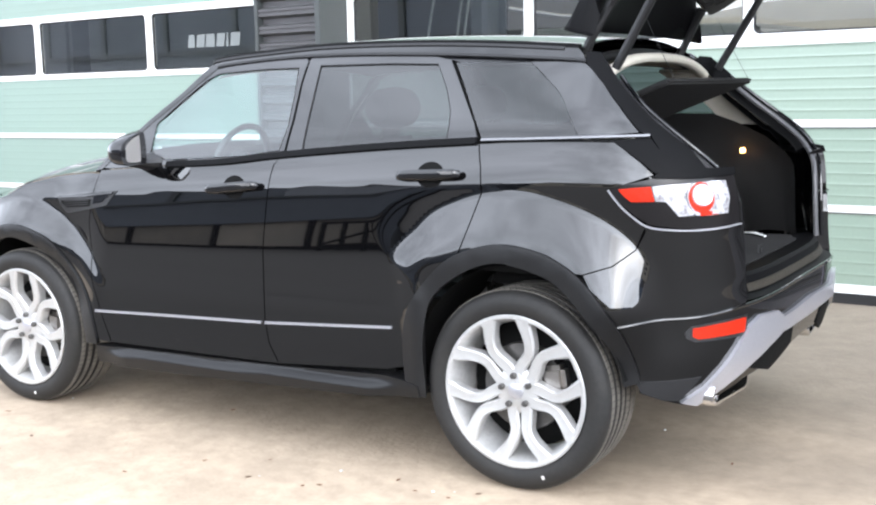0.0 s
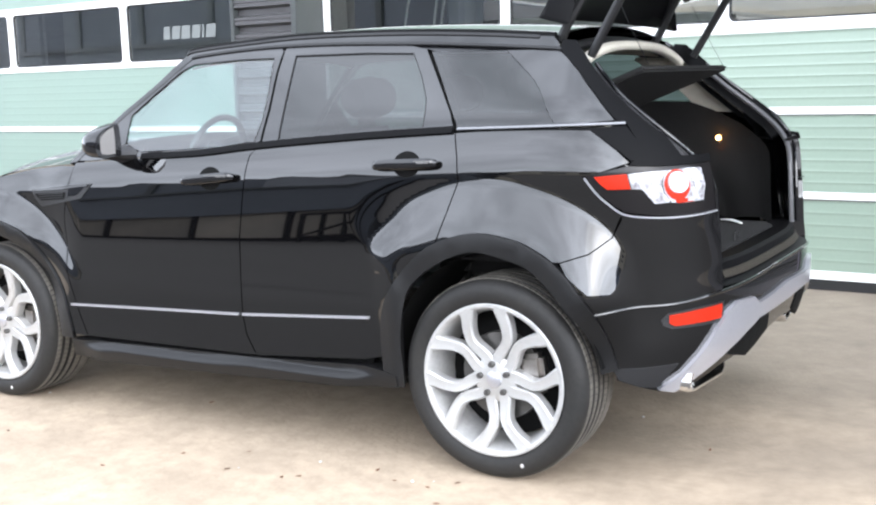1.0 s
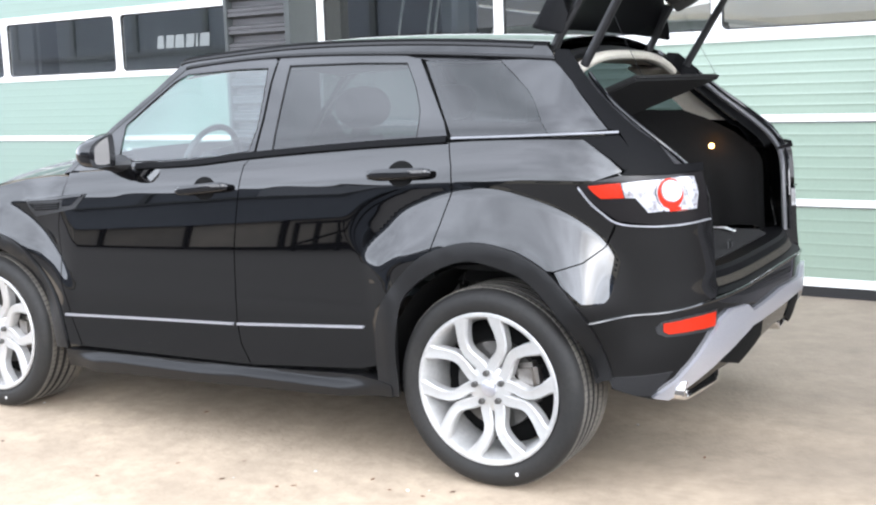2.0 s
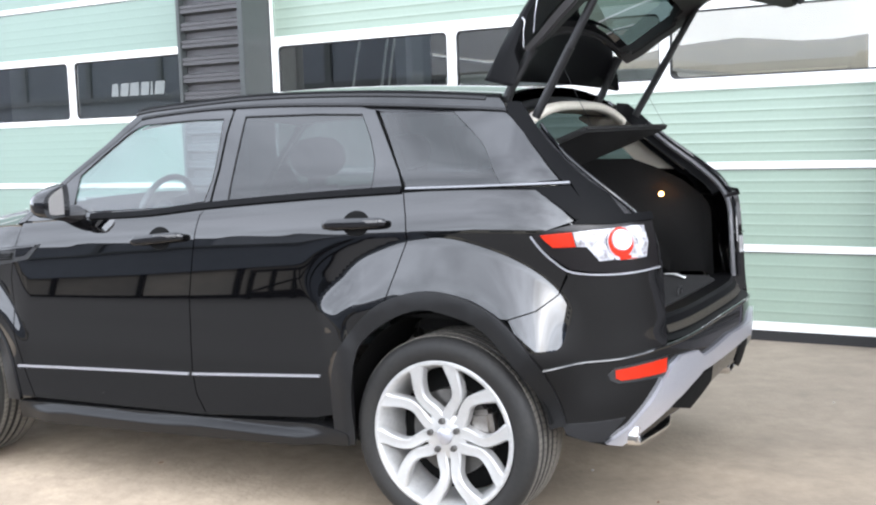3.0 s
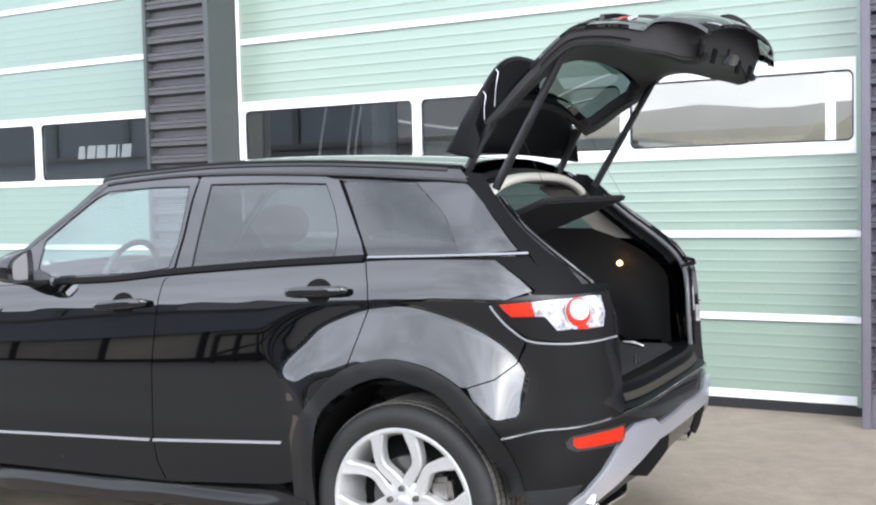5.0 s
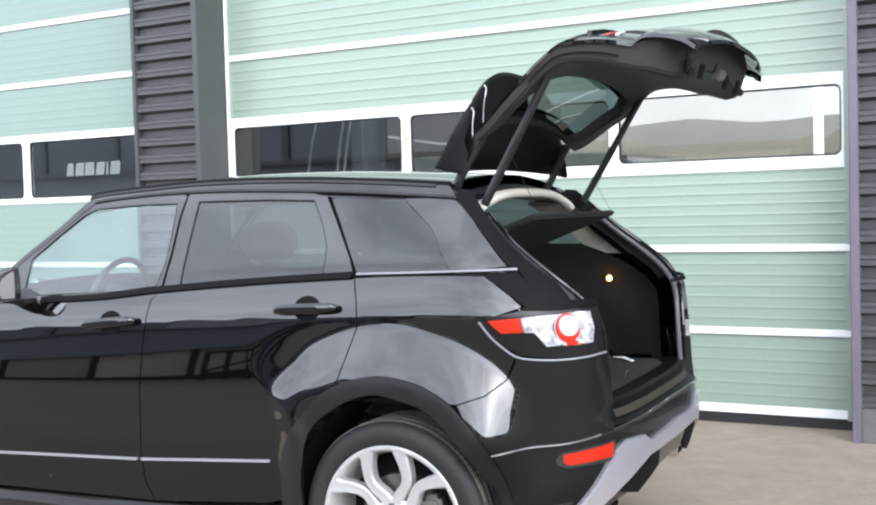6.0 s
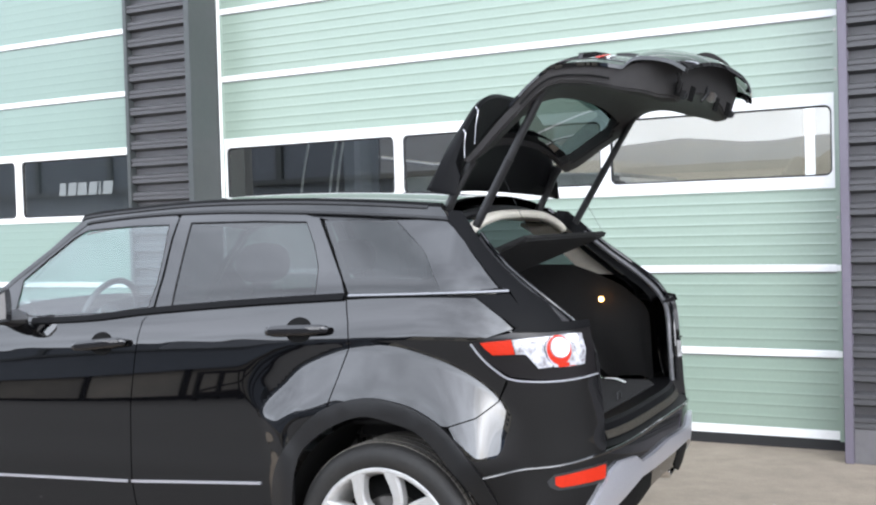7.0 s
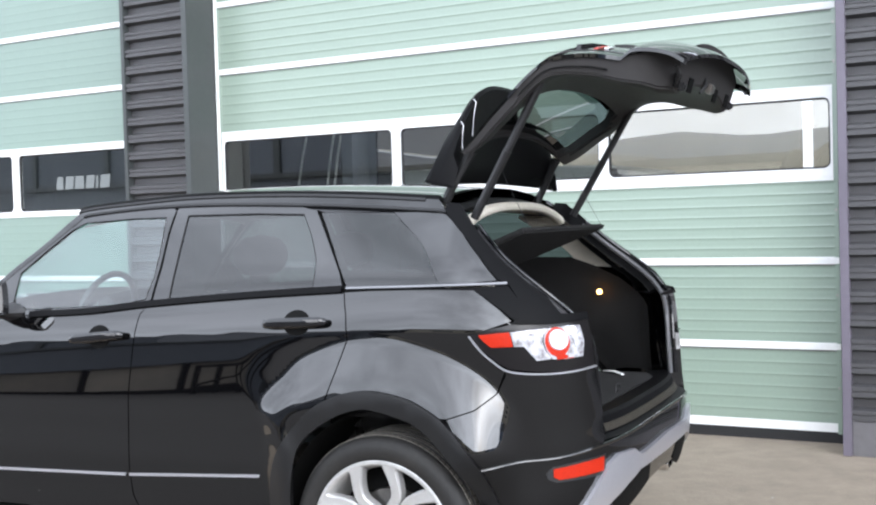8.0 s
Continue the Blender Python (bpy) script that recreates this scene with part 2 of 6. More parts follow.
# tyre dirt, with shade towards the doors painted into the colour
dirt_and_shade(CONCRETE, (0.188, 0.158, 0.125), -1.2, 1.3)
DOOR_GREEN = material("mint_green_panel", (0.240, 0.310, 0.252), 0.33, spec=0.95, spot=(0.12, 40), stain=(0.25, 0.8), second=(0.211, 0.282, 0.240), bump=(0.0006, 25), vary=0.03)
# a darker mint green for the west door's panels
WEST_GREEN = material("darker_mint_panel", (0.192, 0.268, 0.230), 0.42, spec=0.8, spot=(0.12, 40), stain=(0.3, 0.8), second=(0.195, 0.262, 0.222), bump=(0.0006, 25), vary=0.03)
SLATE = material("slate_grey_sheet", (0.37, 0.385, 0.43), 0.5, spot=(0.2, 8), stain=(0.3, 0.8))
LORRY_BLUE = material("blue_grey_lorry_paint", (0.32, 0.345, 0.39), 0.35, spot=(0.2, 12), stain=(0.3, 1.2), coat=0.4)
WHITE_ALU = material("white_aluminium", (0.83, 0.83, 0.82), 0.42, spot=(0.2, 30), stain=(0.25, 1.3), second=(0.70, 0.69, 0.66), bump=(0.0003, 40))
CORRUGATED = material("anthracite_sheet", (0.062, 0.061, 0.064), 0.42, spot=(0.2, 30), stain=(0.35, 1.0), second=(0.05, 0.049, 0.05), bump=(0.0006, 20))
FLASHING = material("dark_grey_flashing", (0.052, 0.058, 0.058), 0.38, spot=(0.2, 20), stain=(0.4, 1.2), second=(0.042, 0.046, 0.046), bump=(0.0008, 8))
JAMB = material("mauve_grey_jamb", (0.13, 0.115, 0.145), 0.45, spot=(0.2, 30), stain=(0.3, 1.5), bump=(0.0005, 30))
PLINTH = material("grey_plinth", (0.12, 0.115, 0.12), 0.7, spot=(0.4, 20), stain=(0.4, 2), bump=(0.002, 40))
SEAL = material("black_rubber_seal", (0.012, 0.012, 0.013), 0.7, spot=(0.4, 40), bump=(0.001, 80))
TREADPLATE = material("worn_tread_plate", (0.052, 0.045, 0.034), 0.5, metal=0.4, spot=(0.7, 160), stain=(0.5, 22), second=(0.03, 0.028, 0.025), bump=(0.002, 190))
# grey for the rails' painted shadow lines and the boot seals' painted highlight
LINE_GREY = material("plain_grey_line", (0.09, 0.09, 0.095), 0.4, spot=(0.3, 40), bump=(0.0006, 90))
SIGN_GREY = material("pale_sign_film", (0.16, 0.175, 0.175), 0.6, spot=(0.2, 50))
HALL_CREAM = material("cream_hall_wall", (0.66, 0.60, 0.50), 0.85, spot=(0.2, 4), stain=(0.4, 0.6), bump=(0.002, 20))
HALL_FLOOR = material("grey_hall_floor", (0.25, 0.24, 0.23), 0.6, spot=(0.3, 6), stain=(0.5, 0.7), bump=(0.001, 20))
VAN_WHITE = material("white_van_paint", (0.75, 0.76, 0.76), 0.3, coat=0.6, spot=(0.15, 20), stain=(0.2, 1.5))
SHED_BLUE = material("dark_blue_grey_cladding", (0.155, 0.17, 0.195), 0.6, spot=(0.3, 2), stain=(0.5, 0.3), second=(0.105, 0.115, 0.135), bump=(0.01, 3))
BAY_BROWN = material("brown_grey_bay_panel", (0.33, 0.285, 0.23), 0.7, spot=(0.3, 2), stain=(0.6, 0.5), second=(0.22, 0.20, 0.17), bump=(0.005, 6), vary=0.25)
RENDER_CREAM = material("cream_render", (0.62, 0.56, 0.45), 0.85, spot=(0.3, 3), stain=(0.5, 0.4), second=(0.38, 0.34, 0.28), bump=(0.004, 20))
# blue-grey puts the haze of distance into the slope's own colour
HILL = material("hazy_wooded_slope", (0.070, 0.100, 0.150), 0.95, spot=(0.6, 0.2), stain=(0.7, 0.04), second=(0.11, 0.125, 0.15))
# one pale grey-brown for the whole far tree belt
FOLIAGE = material("pale_grey_brown_trees", (0.17, 0.165, 0.16), 0.9, spot=(0.6, 3), stain=(0.5, 0.4), second=(0.11, 0.10, 0.085), bump=(0.05, 5))
LEAF = material("dry_brown_leaf", (0.16, 0.075, 0.04), 0.8, spot=(0.5, 60), vary=0.3)
GRIT = material("pale_grit", (0.5, 0.48, 0.44), 0.8, spot=(0.4, 80), vary=0.2)

ASPHALT = material("dark_asphalt", (0.096, 0.086, 0.076), 0.9, spot=(0.5, 20), stain=(0.5, 0.5), second=(0.078, 0.070, 0.062), bump=(0.004, 60))
DARK_STEEL = material("dark_steel", (0.13, 0.125, 0.12), 0.4, metal=0.8, spot=(0.4, 90))
BARREL = material("wheel_barrel", (0.47, 0.465, 0.455), 0.4, metal=0.3, spot=(0.4, 60), stain=(0.4, 12))
# ---- building blocks
def part(name, bm, mat, parent=None, label="", m=None, smooth=True):
    """Links a bmesh as one mesh object, under a thing or a part."""
    me = bpy.data.meshes.new(name)
    bm.normal_update()
    bm.to_mesh(me)
    bm.free()
    return put(name, me, mat, parent, label, m, smooth)


def put(name, me, mat, parent=None, label="", m=None, smooth=True):
    if not me.materials:
        me.materials.append(mat)
    if smooth and not me.has_custom_normals:
        me.shade_smooth()
        me.set_sharp_from_angle(angle=radians(32))
    ob = new(name, me)
    if parent:
        ob.parent = parent
    if m is not None:
        ob.matrix_local = m
    if label:
        ob["label"] = label
    return ob


def empty(name, label, category, m=None, kind="", group=""):
    ob = new(name)
    ob.empty_display_size = 0.2
    if m is not None:
        ob.matrix_world = m
    return tagged(ob, label, category, group, kind)


def add_box(bm, x0, x1, y0, y1, z0, z1, bevel=0.0, seg=2):
    r = bmesh.ops.create_cube(bm, size=1.0)
    bmesh.ops.transform(bm, matrix=Matrix.Translation(((x0 + x1) / 2, (y0 + y1) / 2, (z0 + z1) / 2)) @ Matrix.Diagonal((x1 - x0, y1 - y0, z1 - z0, 1)), verts=r["verts"])
    if bevel:
        edges = list({e for v in r["verts"] for e in v.link_edges})
        bmesh.ops.bevel(bm, geom=edges, offset=bevel, segments=seg, affect="EDGES", clamp_overlap=True)
    return bm


def box(x0, x1, y0, y1, z0, z1, bevel=0.0, seg=2):
    return add_box(bmesh.new(), x0, x1, y0, y1, z0, z1, bevel, seg)


def add_sweep(bm, points, radius, sides=10, caps=True, squash=1.0):
    """A tube along points; radius is a number or one for each point."""
    pts = [Vector(p) for p in points]
    rings, prev = [], None
    for i, p in enumerate(pts):
        d = (pts[min(i + 1, len(pts) - 1)] - pts[max(i - 1, 0)]).normalized()
        side = d.cross(Vector((0, 0, 1)) if abs(d.z) < 0.95 else Vector((0, 1, 0))).normalized()
        if prev is not None and side.dot(prev) < 0:
            side = -side
        prev, up = side, side.cross(d)
        r = radius[i] if isinstance(radius, (list, tuple)) else radius
        rings.append([bm.verts.new(p + side * math.cos(a) * r + up * math.sin(a) * r * squash) for a in [2 * math.pi * k / sides for k in range(sides)]])
    for a, b in zip(rings, rings[1:]):
        for k in range(sides):
            bm.faces.new((a[k], a[(k + 1) % sides], b[(k + 1) % sides], b[k]))
    if caps:
        bm.faces.new(rings[0][::-1])
        bm.faces.new(rings[-1])
    bmesh.ops.recalc_face_normals(bm, faces=bm.faces)
    return bm


def sweep(points, radius, sides=10, caps=True, squash=1.0):
    return add_sweep(bmesh.new(), points, radius, sides, caps, squash)


def lathe(profile, sides=64, closed=False):
    """Turns (radius, y) pairs round the y axis."""
    bm = bmesh.new()
    rings = [[bm.verts.new((r * math.cos(a), y, r * math.sin(a))) for a in [2 * math.pi * k / sides for k in range(sides)]] for r, y in profile]
    pairs = list(zip(rings, rings[1:])) + ([(rings[-1], rings[0])] if closed else [])
    for a, b in pairs:
        for k in range(sides):
            bm.faces.new((a[k], a[(k + 1) % sides], b[(k + 1) % sides], b[k]))
    bmesh.ops.recalc_face_normals(bm, faces=bm.faces)
    return bm


def dense(loop, gap, closed=True):
    out = []
    for a, b in zip(loop, loop[1:] + loop[:1] if closed else loop[1:]):
        n = max(1, int(math.ceil(math.dist(a, b) / gap)))
        out += [(a[0] + (b[0] - a[0]) * k / n, a[1] + (b[1] - a[1]) * k / n) for k in range(n)]
    return out if closed else out + [loop[-1]]


def curve(points, n=6):
    """A smooth open line through points."""
    p = [points[0]] + list(points) + [points[-1]]
    out = []
    for a, b, c, d in zip(p, p[1:], p[2:], p[3:]):
        for k in range(n):
            t = k / n
            out.append(tuple(0.5 * (2 * b[i] + (c[i] - a[i]) * t + (2 * a[i] - 5 * b[i] + 4 * c[i] - d[i]) * t * t + (3 * b[i] - a[i] - 3 * c[i] + d[i]) * t ** 3) for i in range(len(b))))
    return out + [tuple(points[-1])]


def within(p, loop):
    x, y, hit = p[0], p[1], False
    for (ax, ay), (bx, by) in zip(loop, loop[1:] + loop[:1]):
        if (ay > y) != (by > y) and x < (bx - ax) * (y - ay) / (by - ay) + ax:
            hit = not hit
    return hit


def area(loop):
    return 0.5 * sum(a[0] * b[1] - b[0] * a[1] for a, b in zip(loop, loop[1:] + loop[:1]))


def shrink(loop, d):
    """Moves a closed outline inwards by d."""
    s, n, out = (1 if area(loop) > 0 else -1), len(loop), []
    for i in range(n):
        a, b, c = loop[i - 1], loop[i], loop[(i + 1) % n]
        u, v = Vector((b[0] - a[0], b[1] - a[1])), Vector((c[0] - b[0], c[1] - b[1]))
        if u.length < 1e-6 or v.length < 1e-6:
            out.append(b)
            continue
        u.normalize(), v.normalize()
        n1, n2 = Vector((-u.y, u.x)) * s, Vector((-v.y, v.x)) * s
        k = n1 + n2
        k = k / max(k.dot(n1), 0.35)
        out.append((b[0] + k.x * d, b[1] + k.y * d))
    return out


def filled(outline, holes=(), gap=0.05):
    """Triangles of an outline with holes: points, triangles and the closed loops of point numbers."""
    loops = [dense(list(outline), gap)] + [dense(list(h), gap) for h in holes]
    pts, edges, spans = [], [], []
    for lp in loops:
        base = len(pts)
        pts += lp
        edges += [(base + i, base + (i + 1) % len(lp)) for i in range(len(lp))]
        spans.append((base, len(lp)))
    rim = np.array(pts)
    xs, ys = rim[:, 0], rim[:, 1]
    inner = []
    for i in range(1, int((xs.max() - xs.min()) / gap) + 1):
        for j in range(1, int((ys.max() - ys.min()) / gap) + 1):
            p = (xs.min() + i * gap, ys.min() + j * gap)
            if np.min((xs - p[0]) ** 2 + (ys - p[1]) ** 2) > (0.55 * gap) ** 2 and within(p, loops[0]) and not any(within(p, h) for h in loops[1:]):
                inner.append(p)
    v, _, f, ov, _, _ = geometry.delaunay_2d_cdt([Vector(p) for p in pts + inner], edges, [], 0, 1e-6)
    place = {}
    for i, src in enumerate(ov):
        for k in src:
            place[k] = i
    tris = []
    for t in f:
        c = (sum(v[i].x for i in t) / 3, sum(v[i].y for i in t) / 3)
        if within(c, loops[0]) and not any(within(c, h) for h in loops[1:]):
            tris.append(tuple(t))
    return [tuple(p) for p in v], tris, [[place[b + k] for k in range(n)] for b, n in spans]


def plate(outline, holes, depth, gap=0.3, round_edge=0.0):
    """A flat plate in x and z, its front at y = 0, its back at y = depth."""
    v, tris, loops = filled(outline, holes, gap)
    bm = bmesh.new()
    a, b = [bm.verts.new((x, 0, z)) for x, z in v], [bm.verts.new((x, depth, z)) for x, z in v]
    for t in tris:
        bm.faces.new([a[i] for i in t])
        bm.faces.new([b[i] for i in reversed(t)])
    for lp in loops:
        for i, j in zip(lp, lp[1:] + lp[:1]):
            bm.faces.new((a[i], a[j], b[j], b[i]))
    bmesh.ops.recalc_face_normals(bm, faces=bm.faces)
    bmesh.ops.dissolve_limit(bm, angle_limit=0.01, verts=bm.verts, edges=bm.edges)
    return bm


def rounded(x0, x1, z0, z1, r, n=5):
    out = []
    for cx, cz, a0 in ((x1 - r, z1 - r, 0), (x0 + r, z1 - r, 90), (x0 + r, z0 + r, 180), (x1 - r, z0 + r, 270)):
        out += [(cx + r * math.cos(radians(a0 + 90 * k / n)), cz + r * math.sin(radians(a0 + 90 * k / n))) for k in range(n + 1)]
    return out


def drawn(profile, x0, x1, cuts=1):
    """Draws a line of (y, z) pairs out along x."""
    bm = bmesh.new()
    rows = [[bm.verts.new((x0 + (x1 - x0) * k / cuts, y, z)) for y, z in profile] for k in range(cuts + 1)]
    for a, b in zip(rows, rows[1:]):
        for i in range(len(profile) - 1):
            bm.faces.new((a[i], b[i], b[i + 1], a[i + 1]))
    return bm


# ---- ground
def ground_sheet():
    bm = bmesh.new()
    xs = [-900, -200, -60, -25] + [-14 + 0.7 * k for k in range(41)] + [25, 60, 200, 900]
    ys = [-900, -200, -60, -25] + [-12 + 0.7 * k for k in range(23)] + [8, 20, 60, 200, 900]
    grid = [[bm.verts.new((x, y, 0)) for x in xs] for y in ys]
    for a, b in zip(grid, grid[1:]):
        for i in range(len(xs) - 1):
            bm.faces.new((a[i], a[i + 1], b[i + 1], b[i]))
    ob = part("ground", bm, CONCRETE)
    return tagged(ob, "pale worn concrete yard with faint stains, painted darker before the doors", "ground", kind="structure")


ground_sheet()

# ---- workshop front: local x along the wall, y into the building; piers at y = 0, doors at y = 0.36
WALL = pose(0, 2.8111, 0, 0, 0, -3.5958)
DOOR_Y, TOP = 0.36, 5.2


def corrugation(z0, z1, pitch=0.145, d=0.058):
    prof, z = [], z0
    while z < z1:
        prof += [(0.0, z), (0.0, z + 0.022), (0.007, z + 0.027), (0.007, z + 0.034), (0.0, z + 0.039), (0.0, z + 0.060), (d, z + 0.078), (d, z + 0.128)]
        z += pitch
    prof = [(y, min(zz, z1)) for y, zz in prof]
    back = [(y + 0.004, zz) for y, zz in reversed(prof)]
    return prof + back + prof[:1]


def pier(name, x0, x1, clad0, clad1, label):
    root = part(name, box(x0 + 0.004, x1 - 0.004, 0.068, DOOR_Y + 0.3, 0, TOP), FLASHING, m=WALL)
    tagged(root, label, "wall", kind="structure")
    part("corrugated_sheet", drawn(corrugation(0.22, TOP), clad0, clad1), CORRUGATED, root, smooth=False)
    part("plinth", box(clad0, clad1, 0.005, 0.058, 0, 0.215, 0.004), PLINTH, root)
    for a, b in ((x0, clad0), (clad1, x1)):
        if b - a > 0.02:
            part("corner_flashing", box(a, b, -0.012, 0.07, 0.0, TOP, 0.004), JAMB if name == "wall_pier_east" else FLASHING, root)
    return root


pier("wall_pier_middle", -4.56, -3.825, -4.52, -3.885, "anthracite corrugated steel pier between the two doors")
pier("wall_pier_east", 1.257, 14.0, 1.31, 14.0, "anthracite corrugated steel wall beside the door")
pier("wall_pier_west", -14.0, -10.05, -14.0, -10.10, "anthracite corrugated steel wall at the far end")
lintel = part("wall_lintel", box(-14, 14.0, 0.05, DOOR_Y + 0.3, TOP, TOP + 1.4), CORRUGATED, m=WALL)
tagged(lintel, "dark sheet-metal wall over the doors", "wall", kind="structure")


def ribbed_panel(w, h, ribs, k=1.0):
    """A door section: flat bands parted by narrow raised beads."""
    prof, p = [(0.045, 0.0), (0.0, 0.0)], h / ribs
    for i in range(ribs):
        for f, y in ((0.08, 0.0), (0.36, 0.0012), (0.60, 0.0022), (0.74, 0.0026), (0.80, 0.0004), (0.85, -0.0052), (0.90, -0.0060), (0.95, -0.0020)):
            prof.append((y * k, (i + f) * p))
    prof += [(0.0, h), (0.045, h)]
    return drawn(prof, 0, w)


def section_door(name, x0, x1, rails, low, high, posts, label, depth=1.0, green=DOOR_GREEN):
    """rails: centre heights of the joints; the glazed section lies between low and high."""
    root = part(name, box(x0, x1, DOOR_Y + 0.001, DOOR_Y + 0.05, 0.072, 0.130), WHITE_ALU, m=WALL)
    tagged(root, label, "door", kind="structure")
    part("bottom_seal", box(x0, x1, DOOR_Y + 0.004, DOOR_Y + 0.044, 0.0, 0.072), SEAL, root)
    sheets = {}
    for z in rails:
        part("rail", box(x0, x1, DOOR_Y - 0.004, DOOR_Y + 0.048, z - 0.024, z + 0.024, 0.004), WHITE_ALU, root)
        # grey strip paints the thin shadow line under each rail
        part("rail_joint", box(x0 + 0.03, x1 - 0.03, DOOR_Y - 0.0025, DOOR_Y + 0.003, z - 0.031, z - 0.0245), LINE_GREY, root)
    spans = []
    prev = 0.130
    for z in [r - 0.024 for r in rails if r < low[0]] + [low[0]]:
        spans.append((prev, z))
        prev = z + 0.048
    prev = high[1]
    for z in [r - 0.024 for r in rails if r > high[1]] + [TOP]:
        spans.append((prev, z))
        prev = z + 0.048
    for a, b in spans:
        key = round(b - a, 2)
        if key not in sheets:
            ob = part("panel", ribbed_panel(x1 - x0 - 0.06, b - a, max(3, round((b - a) / 0.075)), depth), green, root)
            sheets[key] = ob.data
        else:
            ob = put("panel", sheets[key], green, root)
        ob.matrix_local = Matrix.Translation((x0 + 0.03, DOOR_Y + 0.004, a))
    for xa, xb in ((x0, x0 + 0.03), (x1 - 0.03, x1)):
        part("stile", box(xa, xb, DOOR_Y - 0.003, DOOR_Y + 0.047, 0.06, TOP, 0.003), green, root)
    xs = [x0 + 0.045] + [v for p in posts for v in p] + [x1 - 0.045]
    holes = [rounded(a, b, low[1], high[0], 0.045) for a, b in zip(xs[::2], xs[1::2])]
    frame_bm = plate([(x0 + 0.03, low[0]), (x1 - 0.03, low[0]), (x1 - 0.03, high[1]), (x0 + 0.03, high[1])], holes, 0.05, 0.6)
    part("window_frame", frame_bm, WHITE_ALU, root, m=Matrix.Translation((0, DOOR_Y - 0.006, 0)), smooth=False)
    for a, b in zip(xs[::2], xs[1::2]):
        gasket = plate(rounded(a - 0.004, b + 0.004, low[1] - 0.004, high[0] + 0.004, 0.045), [rounded(a + 0.012, b - 0.012, low[1] + 0.012, high[0] - 0.012, 0.036)], 0.02, 0.6)
        part("gasket", gasket, SEAL, root, m=Matrix.Translation((0, DOOR_Y + 0.010, 0)), smooth=False)
        g = part("pane", plate(rounded(a + 0.002, b - 0.002, low[1] + 0.002, high[0] - 0.002, 0.045), [], 0.003, 2.0), WALL_GLASS, root, m=Matrix.Translation((0, DOOR_Y + 0.018, 0)), smooth=False)
        g.visible_shadow = False
    return root


east_door = section_door("door_east", -3.822, 1.20, [0.6275, 1.184, 2.82, 3.39, 3.96, 4.53], (1.70, 1.78), (2.235, 2.313), [(-2.115, -2.04), (-0.413, -0.345)], "mint-green ribbed sectional workshop door with white rails and a window row", 0.30)
part("bright_edge", box(-3.822, -3.800, DOOR_Y - 0.03, DOOR_Y - 0.006, 0.0, TOP, 0.003), WHITE_ALU, east_door)
west_door = section_door("door_west", -9.60, -4.565, [0.52, 1.07, 2.79, 3.35, 3.92, 4.5], (1.657, 1.709), (2.245, 2.310), [(-8.10, -8.02), (-6.357, -6.275)], "mint-green sectional workshop door with a dark window row", 0.09, WEST_GREEN)
for z in (0.35, 0.95, 1.5, 2.45, 2.7, 3.2):
    part("side_bolt", box(1.175, 1.19, DOOR_Y - 0.012, DOOR_Y - 0.002, z, z + 0.02, 0.004), STEEL, east_door)


def sign_marks():
    """Six pale letter-sized marks of a maker's name on the glazing."""
    root = None
    for k, wdt in enumerate((0.105, 0.115, 0.135, 0.115, 0.045, 0.130)):
        x = -5.80 + (0, 0.115, 0.236, 0.377, 0.503, 0.556)[k]
        h = 0.118
        lean = 0.02
        bm = plate([(x, 1.902), (x + wdt - 0.012, 1.902), (x + wdt - 0.012 + lean * (k % 2), 1.902 + h), (x + lean, 1.902 + h)], [], 0.002, 0.3)
        if root is None:
            root = part("window_sign", bm, SIGN_GREY, m=WALL @ Matrix.Translation((0, DOOR_Y + 0.0145, 0)), smooth=False)
            tagged(root, "row of pale grey marks stuck on the door glazing", "sign")
        else:
            part("mark", bm, SIGN_GREY, root, smooth=False)


sign_marks()

# ---- the hall behind the doors
# tall slot added so the sky makes a bright streak behind the glazing
back_wall = box(-14, -0.66, 9.0, 9.2, 0, TOP)
add_box(back_wall, -0.49, 4.2, 9.0, 9.2, 0, TOP)
add_box(back_wall, -0.66, -0.49, 9.0, 9.2, 0, 0.9)
hall = part("hall_wall_back", back_wall, HALL_CREAM, m=WALL)
tagged(hall, "cream-painted back wall of the hall with a tall slot added as a bright streak", "wall", kind="structure")
for nm, x0, x1 in (("hall_wall_west", -14.2, -14.0), ("hall_wall_east", 4.2, 4.4)):
    tagged(part(nm, box(x0, x1, 0.3, 9.2, 0, TOP), HALL_CREAM, m=WALL), "cream-painted side wall of the hall", "wall", kind="structure")
# gap added in the unseen ceiling so daylight brightens the hall
roof_slab = box(-14.2, 4.4, 0.0, 1.6, TOP + 0.02, TOP + 0.3)
add_box(roof_slab, -14.2, 4.4, 8.3, 9.2, TOP + 0.02, TOP + 0.3)
tagged(part("ceiling", roof_slab, HALL_CREAM, m=WALL), "unseen pale hall ceiling, split open to light the hall", "ceiling", kind="structure")
tagged(part("floor", box(-14, 4.2, 0.5, 9.0, -0.1, 0.006), HALL_FLOOR, m=WALL), "grey workshop floor", "floor", kind="structure")


